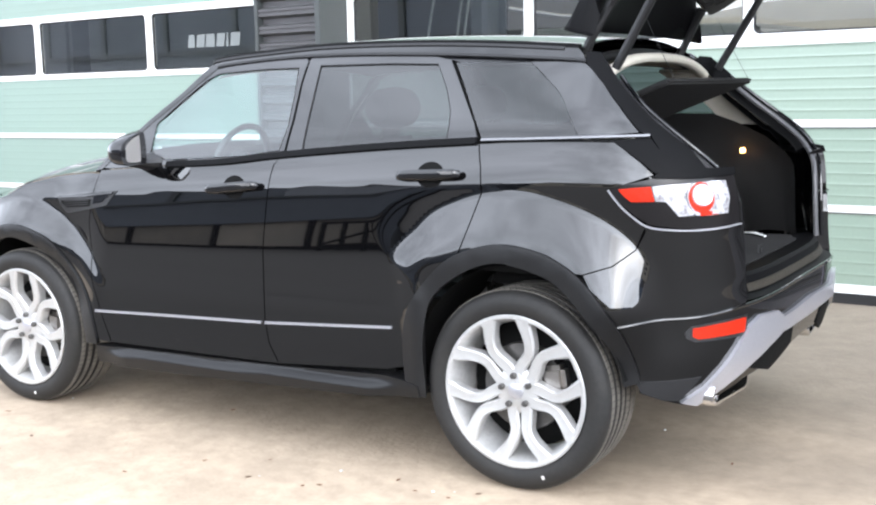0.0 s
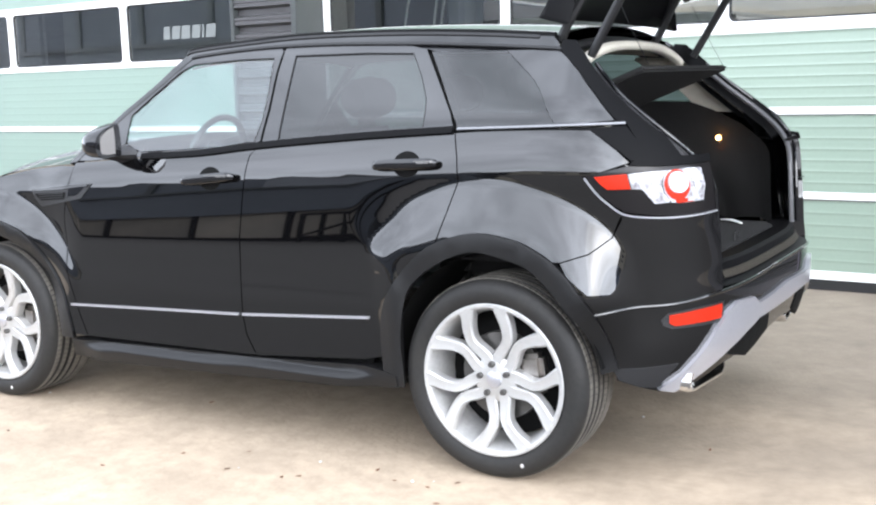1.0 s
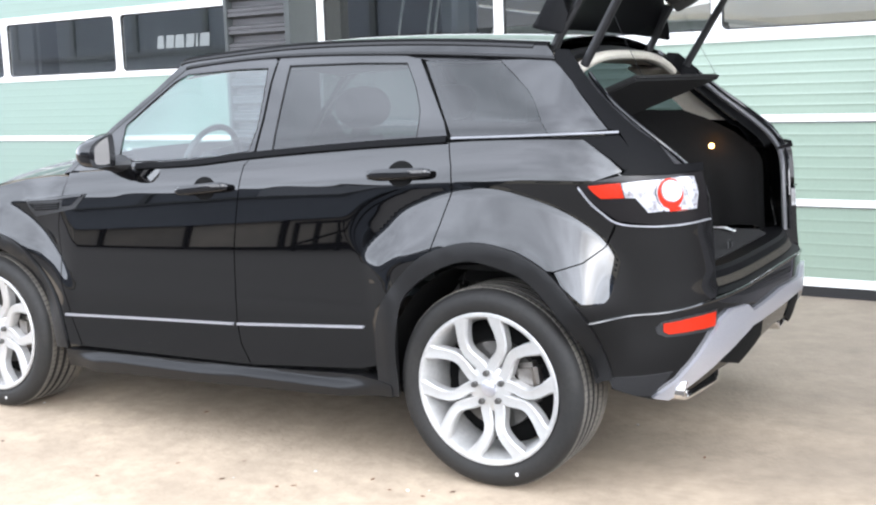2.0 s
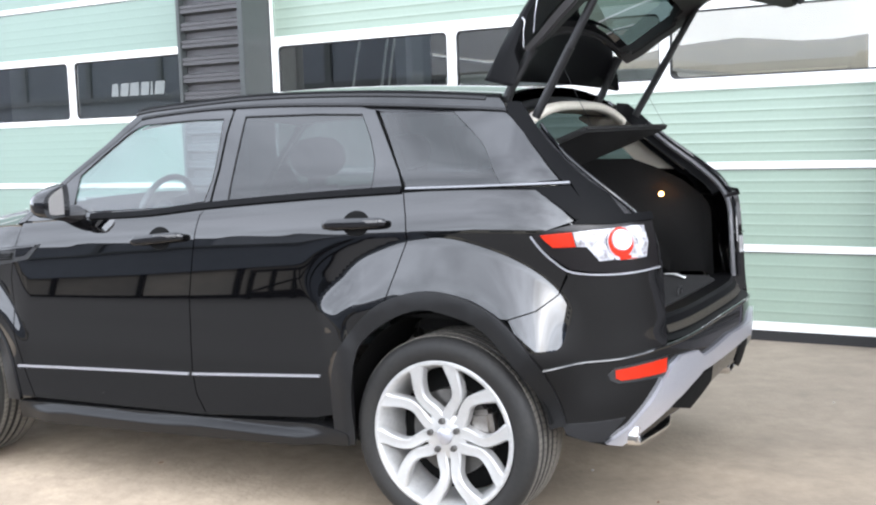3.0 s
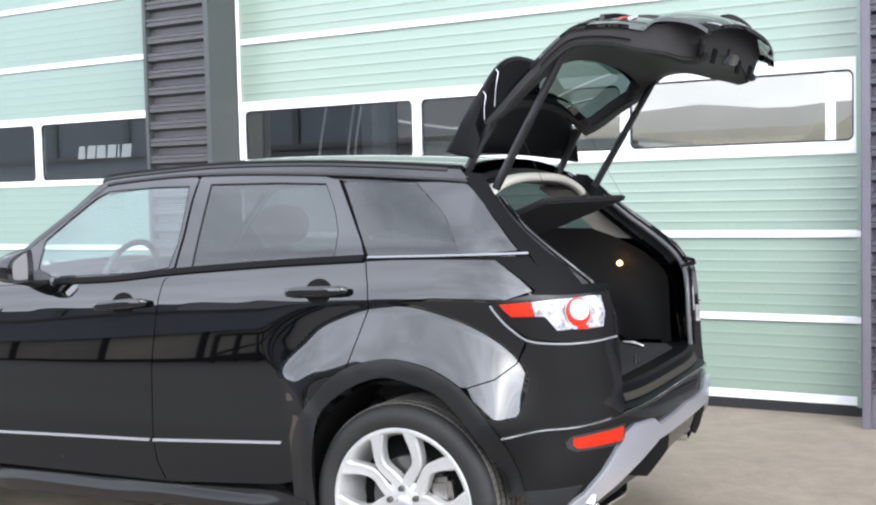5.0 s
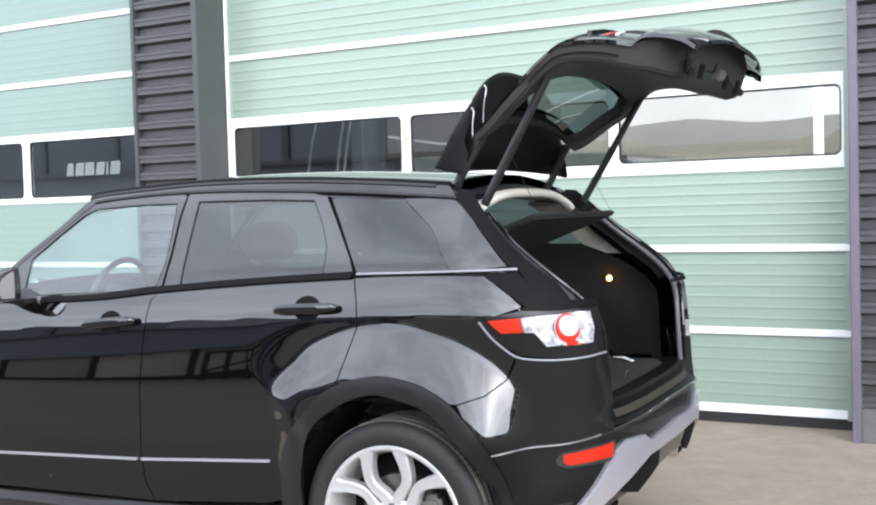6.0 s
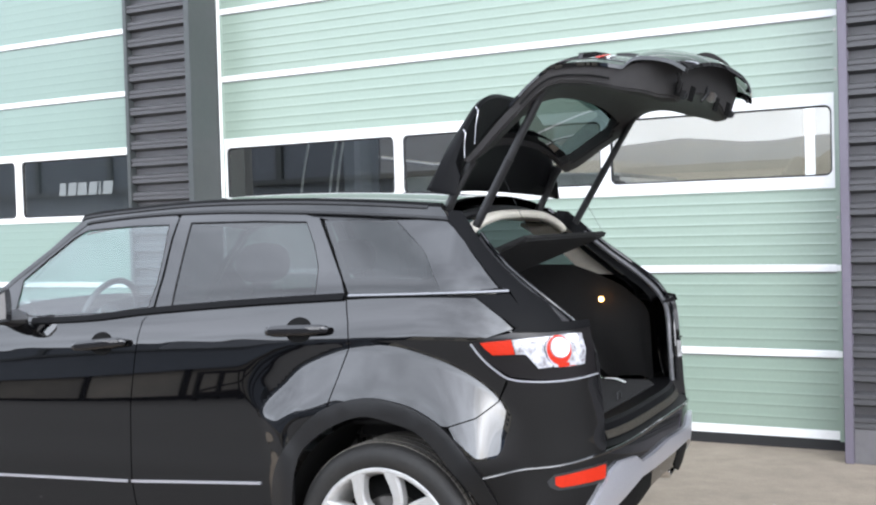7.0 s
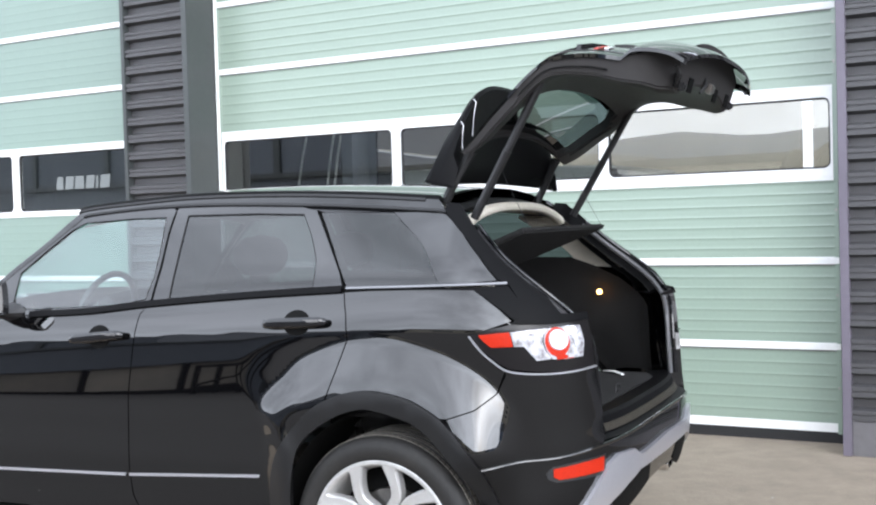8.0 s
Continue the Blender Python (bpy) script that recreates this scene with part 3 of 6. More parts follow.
# ---- across the yard
# asphalt kept out of view, its outline cut to darken the car's reflections
tagged(part("road", plate([(-120, -70), (120, -70), (120, -2.1), (9, -2.1), (9, 2.2), (1.62, 2.67), (1.62, -0.53), (-1.62, -2.1), (-120, -2.1)], [], 0.05, 30), ASPHALT, m=Matrix.Translation((0, 0, 0.004)) @ pose(0, 0, 0, -90)), "unseen dark asphalt yard beyond the concrete, darkening the car's reflections", "road", kind="structure")


def shed(x0, x1, y0, y1, h):
    """Long low shed: dark upper cladding over pale brown bays between dark posts."""
    root = part("shed", box(x0, x1, y0, y1, 0, h), SHED_BLUE)
    tagged(root, "long low dark shed with brown bays across the yard", "building")
    part("roof_edge", box(x0 - 0.3, x1 + 0.3, y0 - 0.3, y1 + 0.3, h, h + 0.22, 0.05), FLASHING, root)
    part("plinth", box(x0, x1, y1 + 0.002, y1 + 0.14, 0, 0.20, 0.01), SHADOW_BLACK, root)
    part("canopy", box(x0, x1, y1 + 0.002, y1 + 0.35, 1.55, 1.75, 0.03), SHED_BLUE, root)
    bay = post = None
    for k in range(int((x1 - x0) / 3.4)):
        m = Matrix.Translation((x0 + 3.4 * k, y1, 0))
        if bay is None:
            bay = part("bay_panel", box(0.12, 3.28, 0.002, 0.05, 0.20, 1.55, 0.01), BAY_BROWN, root, m=m)
            post = part("post", box(-0.10, 0.10, 0.002, 0.12, 0.20, 1.55, 0.01), SHADOW_BLACK, root, m=m)
        else:
            put("bay_panel", bay.data, BAY_BROWN, root, m=m)
            put("post", post.data, SHADOW_BLACK, root, m=m)
    return root


def steel_rack(x0, x1, y, h):
    """Dark welded frame with one diagonal, standing before the shed."""
    root = empty("steel_rack", "dark welded steel rack with a diagonal brace", "rack", Matrix.Translation((x0, y, 0)))
    w = x1 - x0
    for x in (0.0, w * 0.45, w):
        for d in (0.0, -0.9):
            part("upright", box(x - 0.06, x + 0.06, d - 0.06, d + 0.06, 0, h, 0.008), SHADOW_BLACK, root)
    for d in (0.0, -0.9):
        part("beam", box(-0.06, w + 0.06, d - 0.06, d + 0.06, h, h + 0.12, 0.008), SHADOW_BLACK, root)
        part("beam", box(0.06, w - 0.06, d - 0.05, d + 0.05, 0.12, 0.32, 0.008), SHADOW_BLACK, root)
    part("brace", sweep([(0.05, 0.0, 0.35), (w - 0.05, 0.0, h - 0.05)], 0.045, 8), SHADOW_BLACK, root)
    return root


shed(-58, -11.6, -29, -22, 3.2)


def pale_block(x0, x1, y0, y1, h):
    """Low cream-rendered building with a row of windows."""
    root = part("low_building", box(x0, x1, y0, y1, 0, h), RENDER_CREAM)
    tagged(root, "low cream-rendered building across the yard", "building")
    part("roof_edge", box(x0 - 0.3, x1 + 0.3, y0 - 0.3, y1 + 0.3, h, h + 0.25, 0.05), FLASHING, root)
    first = None
    for k in range(int((x1 - x0 - 1) / 4.2)):
        m = Matrix.Translation((x0 + 1.2 + 4.2 * k, y1, 0))
        if first is None:
            first = part("window", box(0, 2.2, 0.002, 0.05, 0.95, 2.05, 0.02), GLOSS, root, m=m)
        else:
            put("window", first.data, GLOSS, root, m=m)
    return root


def tall_hall(x0, x1, y0, y1, h):
    """Tall dark sheet-clad hall behind the shed, unseen, added to darken pane reflections."""
    root = part("warehouse", box(x0, x1, y0, y1, 0, h), SHED_BLUE)
    tagged(root, "unseen tall dark warehouse behind the shed, added to darken pane reflections", "building")
    part("roof_edge", box(x0 - 0.3, x1 + 0.3, y0 - 0.3, y1 + 0.3, h, h + 0.4, 0.05), FLASHING, root)
    first = None
    for k in range(int((x1 - x0) / 6)):
        m = Matrix.Translation((x0 + 3 + 6 * k, y1, 0))
        if first is None:
            first = part("pilaster", box(-0.2, 0.2, 0.002, 0.18, 0, h - 0.05, 0.02), FLASHING, root, m=m)
        else:
            put("pilaster", first.data, FLASHING, root, m=m)
    return root


pale_block(-10.6, 32, -30, -22, 2.9)
tall_hall(-84, -27.0, -50, -32, 7.2)
steel_rack(-15.6, -12.6, -20.4, 1.25)


def far_hills():
    """A low wooded ridge far behind the yard."""
    bm = bmesh.new()
    rows = []
    for j, (y, k) in enumerate(((-150, 0.0), (-170, 0.55), (-195, 0.85), (-225, 1.0), (-260, 0.6))):
        row = []
        for i in range(121):
            x = -420 + 7 * i
            h = 19.2 + 3.2 * math.sin(x * 0.021 + 0.6) + 2.4 * math.sin(x * 0.057) + 0.9 * math.sin(x * 0.16 + j)
            row.append(bm.verts.new((x, y + 4 * math.sin(x * 0.05 + j), h * k - 0.1)))
        rows.append(row)
    for a, b in zip(rows, rows[1:]):
        for i in range(120):
            bm.faces.new((a[i], a[i + 1], b[i + 1], b[i]))
    bmesh.ops.recalc_face_normals(bm, faces=bm.faces)
    return tagged(part("backdrop", bm, HILL), "distant wooded ridge with haze painted in as blue-grey", "hills", kind="structure")


far_hills()


def far_trees():
    rnd = random.Random(5)
    ball = bmesh.new()
    bmesh.ops.create_icosphere(ball, subdivisions=1, radius=1.0)
    base = np.array([v.co[:] for v in ball.verts])
    tri = np.array([[v.index for v in f.verts] for f in ball.faces])
    ball.free()
    pts, faces = [], []
    for k in range(1000):
        x, y, r = -130 + k * 0.26 + rnd.uniform(-1, 1), -75 + rnd.uniform(-8, 8), rnd.uniform(0.35, 0.95)
        tall = 4.6 + 0.9 * math.sin(x * 0.11) + 0.5 * math.sin(x * 0.37 + 1) + rnd.uniform(-0.8, 0.6)
        for q in range(3):
            size = np.array((r * rnd.uniform(0.8, 1.5), r, r * rnd.uniform(0.6, 1.0)))
            faces.append(tri + len(base) * len(pts))
            pts.append(base * size + np.array((x + rnd.uniform(-1.2, 1.2), y, tall * (0.3 + 0.35 * q))))
    me = bpy.data.meshes.new("far_trees")
    me.from_pydata(np.concatenate(pts).tolist(), [], np.concatenate(faces).tolist())
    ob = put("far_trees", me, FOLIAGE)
    return tagged(ob, "distant belt of pale grey-brown trees", "trees", kind="stuff")


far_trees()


# ---- vehicles inside the hall, seen through the glazing
def van():
    root = empty("van", "white van parked inside the hall", "van", WALL @ pose(-2.30, 3.2, 0))
    side = [(-2.1, 0.35), (2.1, 0.35), (2.15, 0.9), (1.95, 1.15), (1.35, 1.85), (1.0, 1.97), (-1.9, 2.0), (-2.1, 1.8)]
    body = plate(curve(side + side[:1], 4)[:-1], [], 1.85, 0.4)
    bmesh.ops.bevel(body, geom=[e for e in body.edges if e.calc_face_angle(0) > 1.2], offset=0.09, segments=3, affect="EDGES", clamp_overlap=True)
    part("body", body, VAN_WHITE, root, m=Matrix.Translation((0, -0.9, 0)))
    part("side_window", plate(rounded(0.15, 1.15, 1.15, 1.72, 0.12), [], 0.01, 1.0), GLOSS, root, m=Matrix.Translation((0, -0.912, 0)))
    part("wing_mirror", box(1.30, 1.42, -1.20, -0.95, 1.62, 1.92, 0.05, 3), SATIN, root)
    for x in (-1.4, 1.4):
        for y in (-0.88, 0.70):
            part("wheel", lathe([(0.0, 0.0), (0.20, 0.01), (0.22, 0.0), (0.33, 0.01), (0.34, 0.05), (0.34, 0.16), (0.30, 0.19)], 32), RUBBER, root, m=Matrix.Translation((x, y, 0.345)))
    return root


def lorry():
    root = empty("lorry", "dark grey box lorry parked inside the hall", "lorry", WALL @ pose(-4.6, 3.0, 0))
    part("cab", box(-1.2, 1.3, -1.1, 1.1, 0.5, 3.1, 0.18, 3), LORRY_BLUE, root)
    part("windscreen", box(1.296, 1.31, -0.95, 0.95, 1.7, 2.6, 0.004), GLOSS, root)
    part("side_window", box(-0.2, 1.0, -1.112, -1.098, 1.7, 2.5, 0.004), SATIN, root)
    for z in (1.55, 2.2, 2.75):
        part("grab_rail", sweep([(1.34, -1.0, z), (1.36, 0.0, z - 0.03), (1.34, 1.0, z)], 0.018, 8), CHROME, root)
    # box body added to fill the west panes with dark grey
    part("load_box", box(-4.5, -1.32, -1.18, 1.18, 0.96, 3.6, 0.04), SLATE, root, "slate-grey box body added to darken the panes")
    part("load_frame", box(-4.5, -1.25, -1.1, 1.1, 0.55, 0.95, 0.05), SHADOW_BLACK, root)
    for x in (0.6, -3.2):
        for y in (-1.12, 0.82):
            part("wheel", lathe([(0.0, 0.0), (0.28, 0.02), (0.30, 0.0), (0.49, 0.01), (0.50, 0.06), (0.50, 0.25), (0.45, 0.29)], 32), RUBBER, root, m=Matrix.Translation((x, y, 0.506)))
    return root


van()
lorry()


def hoses():
    """Three thin pale lines added in the hall behind the glazing."""
    for a, b in (((-3.83, 2.50), (-3.99, 1.75)), ((-3.52, 2.50), (-3.66, 1.70)), ((-3.44, 2.50), (-3.58, 1.70))):
        mid = ((a[0] + b[0]) / 2 - 0.012, (a[1] + b[1]) / 2)
        line = [(a[0] + 0.3, 1.68, TOP), (a[0] + 0.02, 1.70, a[1] + 0.3), (a[0], 1.70, a[1]), (mid[0], 1.70, mid[1]), (b[0], 1.70, b[1]), (b[0] - 0.05, 1.70, b[1] - 0.4)]
        tagged(part("hanging_hose", sweep([tuple(p) for p in curve(line, 4)], 0.012, 8), VAN_WHITE, m=WALL), "thin pale line added behind the door glazing", "hose", "hoses in the hall")


def box_body():
    # second slate box, added to keep the west panes dark
    root = empty("box_trailer", "slate-grey box trailer added to darken the panes", "trailer", WALL @ pose(-11.2, 3.0, 0))
    part("box", box(-2.0, 1.70, -1.15, 1.15, 0.7, 3.4, 0.05), SLATE, root)
    part("chassis", box(-1.9, 1.6, -0.9, 0.9, 0.5, 0.70, 0.03), SHADOW_BLACK, root)
    for x in (-0.5, 0.5):
        for y in (-1.05, 0.80):
            part("wheel", lathe([(0.0, 0.0), (0.2, 0.01), (0.22, 0.0), (0.32, 0.01), (0.33, 0.05), (0.33, 0.2), (0.3, 0.23)], 32), RUBBER, root, m=Matrix.Translation((x, y, 0.335)))


hoses()
box_body()
# ---- body surface: s runs along the side and round the rear corner, z is height
def hermite(x, xs, ys):
    i = min(max(int(np.searchsorted(xs, x)) - 1, 0), len(xs) - 2)
    h = xs[i + 1] - xs[i]
    d = [(ys[k + 1] - ys[k]) / (xs[k + 1] - xs[k]) for k in range(len(xs) - 1)]
    def slope(k):
        if k == 0 or k == len(xs) - 1:
            return d[min(k, len(d) - 1)]
        a, b = xs[k] - xs[k - 1], xs[k + 1] - xs[k]
        return (d[k - 1] * b + d[k] * a) / (a + b)
    t = min(max((x - xs[i]) / h, 0.0), 1.0)
    a, b = slope(i) * h, slope(i + 1) * h
    return ys[i] + t * (a + t * (3 * (ys[i + 1] - ys[i]) - 2 * a - b + t * (a + b - 2 * (ys[i + 1] - ys[i]))))


def step(a, b, v):
    t = min(max((v - a) / (b - a), 0.0), 1.0)
    return t * t * (3 - 2 * t)


SIDE_Z = [0.15, 0.25, 0.33, 0.42, 0.50, 0.60, 0.75, 0.90, 1.00, 1.06, 1.085, 1.11, 1.18, 1.235, 1.30, 1.40, 1.50, 1.58, 1.66, 1.72]
SIDE_W = [0.890, 0.899, 0.907, 0.912, 0.9125, 0.9075, 0.914, 0.928, 0.936, 0.9395, 0.9395, 0.936, 0.917, 0.893, 0.857, 0.790, 0.720, 0.662, 0.590, 0.520]
REAR_Z = [0.15, 0.30, 0.42, 0.55, 0.65, 0.80, 0.95, 1.05, 1.15, 1.25, 1.35, 1.45, 1.55, 1.65, 1.75]
REAR_X = [0.66, 0.72, 0.78, 0.815, 0.82, 0.805, 0.795, 0.79, 0.775, 0.735, 0.67, 0.585, 0.49, 0.41, 0.36]
# the doors lean in towards the shoulder, with a shallow hollow above the strip
DOOR_Z = [0.15, 0.25, 0.30, 0.33, 0.36, 0.42, 0.50, 0.55, 0.60, 0.63, 0.66, 0.70, 0.75, 0.83, 0.90, 0.95, 1.00, 1.06, 1.085, 1.11]
DOOR_W = [0.930, 0.953, 0.970, 0.9765, 0.9772, 0.9768, 0.9760, 0.9752, 0.9738, 0.9716, 0.9690, 0.9662, 0.9638, 0.9595, 0.955, 0.9515, 0.9475, 0.942, 0.9392, 0.936]
OUT_Z = [0.15, 0.25, 0.33, 0.36, 0.42, 0.50, 0.60, 0.66, 0.75, 0.83, 0.90, 1.00, 1.06, 1.11]
OUT_W = [0.02, 0.03, 0.043, 0.044, 0.043, 0.0415, 0.0365, 0.028, 0.0185, 0.010, 0.007, 0.0035, 0.0025, 0.0]
X0, SPAN = 0.15, 1.20
HUB_Z, HUB_F = 0.364, -2.66


def doors(x, z):
    rear, front = step(0.96, 0.68, z), step(0.82, 0.38, z)
    return step(-0.12 - 0.15 * rear, -0.62 + 0.20 * rear, x) * step(-2.35 - 0.05 * front, -2.05 - 0.14 * front, x)


def half_width(x, z):
    rise = 0.057 * (x + 0.6) * step(0.75, 1.05, z) * (1 - step(1.25, 1.62, z))
    w = hermite(z - rise, SIDE_Z, SIDE_W)
    w += (hermite(z - rise, DOOR_Z, DOOR_W) - w) * doors(x, z) if z - rise < 1.11 else 0.0
    if x < -2.2:
        w *= 1 - 0.10 * ((-2.2 - x) / 1.3) ** 2
    w -= 0.026 * step(-2.10, -2.45, x) * step(0.45, 0.70, z)
    return w - 0.02 * step(-1.0, -2.2, x) * step(1.25, 1.5, z) - 0.035 * step(-0.3, 0.3, x) * step(1.3, 1.6, z)


def flare(x, z):
    v = 0.0
    for cx, high, rad, wide in ((0.0, 0.070, 0.728, 0.215), (HUB_F, 0.085, 0.625, 0.135)):
        ahead = step(-0.15, -0.35, x - cx)
        zz = z + (0.80 - z) * step(0.94, 0.72, z) * ahead if cx == 0 else z
        r = math.hypot((x - cx) * 1.02, zz - HUB_Z)
        d = rad - r - (0.045 * step(-0.30, -0.55, x) if cx == 0 else 0.0)
        d = 0.0 if d < -0.02 else ((d + 0.02) ** 2 / 0.08 if d < 0.02 else d)
        t = min(d / wide, 1.0)
        behind = step(0.20, 0.42, x - cx)
        v += high * (1 - (1 - t) ** 1.2) * step(*((0.30 + 0.16 * behind, 0.62 + 0.10 * ahead + 0.10 * behind) if cx == 0 else (0.50, 0.84)), z) * (1 + 0.40 * step(0.15, 0.40, x - cx) * (cx == 0)) * (1 - step(0.39, 0.57, x - cx) * (cx == 0))
    return v


def surf(s, z):
    """A point of the car's left outer skin."""
    if s <= X0:
        k = hermite(z, OUT_Z, OUT_W) * doors(s, z) if z < 1.11 else 0.0
        return Vector((s + 0.86 * k, -half_width(s, z) - flare(s, z), z + 0.25 * k))
    w, a = half_width(X0, z), hermite(z, REAR_Z, REAR_X) - X0
    n = 3.6 - 0.8 * step(1.15, 1.45, z)
    q = min((s - X0) / SPAN, 1.0) * math.pi / 2
    k = (abs(math.sin(q)) ** n + abs(math.cos(q)) ** n) ** (-1 / n)
    u, v = k * math.sin(q), k * math.cos(q)
    gx, gy = u ** (n - 1) / a, v ** (n - 1) / w
    g = math.hypot(gx, gy)
    b = flare(X0 + a * u, z)
    return Vector((X0 + a * u + b * gx / g, -w * v - b * gy / g, z))
# ---- the car: rear axle over x = 0, nose towards -x, left side towards -y
MID = X0 + SPAN


def bare(s, z, e=0.004):
    p = surf(s, z)
    return p, (surf(s + e, z) - surf(s - e, z)).cross(surf(s, z + e) - surf(s, z - e)).normalized()


def skin_point(s, z, off=0.0):
    """A point off metres outside the skin; past the middle of the rear s runs on round the right side."""
    flip = s > MID
    if flip:
        s = 2 * MID - s
    p, n = bare(s, z)
    if callable(off):
        e = 0.003
        east, west, up, down = (q + m * off(a, b) for a, b, (q, m) in [(a, b, bare(a, b)) for a, b in ((s + e, z), (s - e, z), (s, z + e), (s, z - e))])
        p = p + n * off(s, z)
        n = (east - west).cross(up - down).normalized()
    else:
        p = p + n * off
    if flip:
        p.y, n.y = -p.y, -n.y
    return p, n


def skin(name, outline, mat, parent, off=0.0, fold=0.012, gap=0.05, holes=(), inset=0.0, right=False, label="", m=None):
    """A panel of the car's skin inside an outline in s and z, with its edges folded inwards by fold."""
    if area(list(outline)) < 0:
        outline = list(outline)[::-1]
    if inset:
        outline = shrink(dense(list(outline), gap), inset)
        holes = [shrink(dense(list(h), gap), -inset) for h in holes]
    v, tris, loops = filled(outline, holes, gap)
    data = [skin_point(s, z, off) for s, z in v]
    pts, nrm = [p for p, n in data], [n for p, n in data]
    faces = [list(t) for t in tris]
    for t in faces:
        a, b, c = (v[i] for i in t)
        if (b[0] - a[0]) * (c[1] - a[1]) - (b[1] - a[1]) * (c[0] - a[0]) < 0:
            t.reverse()
    if fold:
        for lp in loops:
            base, k = len(pts), len(lp)
            turn = 1 if area([v[i] for i in lp]) > 0 else -1
            if lp is not loops[0]:
                turn = -turn
            back = (fold(1.0) if callable(fold) else fold) < 0
            for q, i in enumerate(lp):
                tang = (pts[lp[(q + 1) % k]] - pts[lp[q - 1]]).normalized()
                outw = tang.cross(nrm[i]) * turn
                pts += [pts[i].copy(), pts[i] - nrm[i] * (fold(v[i][1]) if callable(fold) else fold)]
                nrm += [outw, outw]
            for q in range(k):
                a, b = base + 2 * q, base + 2 * ((q + 1) % k)
                faces.append([a, a + 1, b + 1, b] if (turn > 0) != back else [b, b + 1, a + 1, a])
    if right:
        pts = [Vector((p.x, -p.y, p.z)) for p in pts]
        nrm = [Vector((n.x, -n.y, n.z)) for n in nrm]
        faces = [f[::-1] for f in faces]
    me = bpy.data.meshes.new(name)
    me.from_pydata([tuple(p) for p in pts], [], faces)
    me.shade_smooth()
    me.normals_split_custom_set_from_vertices([tuple(n) for n in nrm])
    return put(name, me, mat, parent, label, m)


def strip(line, half, n=6):
    """An outline that runs along a line in s and z, half metres to both sides."""
    c = curve(line, n)
    up, dn = [], []
    for i, p in enumerate(c):
        a, b = c[max(i - 1, 0)], c[min(i + 1, len(c) - 1)]
        d = Vector((b[0] - a[0], b[1] - a[1])).normalized()
        up.append((p[0] - d.y * half, p[1] + d.x * half))
        dn.append((p[0] + d.y * half, p[1] - d.x * half))
    return dn + up[::-1]


def flank_line(points, off=0.0):
    return [skin_point(s, z, off)[0] for s, z in points]


def mirrored(pts):
    return [Vector((p.x, -p.y, p.z)) for p in pts]


car = empty("car", "glossy black compact sport utility car with its tailgate raised", "car")

ARCH_OUT = curve([(-0.476, 0.300), (-0.477, 0.535), (-0.410, 0.678), (-0.262, 0.829), (-0.139, 0.888), (-0.024, 0.910), (0.086, 0.900), (0.200, 0.866), (0.316, 0.803), (0.414, 0.683), (0.472, 0.541), (0.510, 0.444)], 4)
ARCH_IN = curve([(-0.392, 0.300), (-0.388, 0.497), (-0.331, 0.675), (-0.215, 0.779), (-0.071, 0.841), (0.041, 0.837), (0.197, 0.787), (0.309, 0.695), (0.382, 0.600), (0.425, 0.500), (0.450, 0.425)], 4)
F_OUT = [(HUB_F + s, 0.31 + (z - 0.31) * 0.93) for s, z in curve([(-0.480, 0.310), (-0.459, 0.535), (-0.393, 0.670), (-0.260, 0.829), (-0.139, 0.888), (0.0, 0.912), (0.139, 0.888), (0.265, 0.829), (0.380, 0.690), (0.456, 0.535), (0.502, 0.335)], 4)]
F_IN = [(HUB_F + s, 0.31 + (z - 0.31) * 0.93) for s, z in curve([(-0.420, 0.310), (-0.401, 0.497), (-0.331, 0.675), (-0.215, 0.779), (-0.071, 0.841), (0.041, 0.841), (0.215, 0.779), (0.331, 0.675), (0.398, 0.497), (0.430, 0.335)], 4)]
B_LOW = [(-1.061, 1.228), (-1.101, 1.172), (-1.117, 1.061), (-1.143, 0.839), (-1.160, 0.600), (-1.162, 0.530), (-1.147, 0.436), (-1.099, 0.352)]
C_LOW = [(-0.154, 1.262), (-0.131, 1.178), (-0.121, 1.089), (-0.157, 0.977), (-0.201, 0.858)]
A_LOW = [(-2.115, 1.131), (-2.143, 1.020), (-2.173, 0.890), (-2.165, 0.633), (-2.128, 0.481), (-2.071, 0.346)]
BELT = curve([(-2.115, 1.134), (-1.705, 1.160), (-1.372, 1.176), (-1.077, 1.205), (-0.600, 1.240), (-0.150, 1.264), (0.200, 1.272), (0.430, 1.270)], 4)
RAIL = curve([(-1.600, 1.572), (-1.561, 1.584), (-1.268, 1.604), (-0.972, 1.608), (-0.691, 1.602), (-0.296, 1.584), (0.134, 1.553), (0.185, 1.545)], 4)
ROOF = curve([(-1.640, 1.590), (-1.595, 1.610), (-1.286, 1.631), (-0.994, 1.643), (-0.577, 1.638), (-0.192, 1.619), (0.122, 1.594)], 4)
A_OUT = [(-2.150, 1.128), (-2.017, 1.255), (-1.913, 1.353), (-1.762, 1.474), (-1.640, 1.590)]


def between(line, s0, s1):
    return [p for p in line if s0 <= p[0] <= s1]


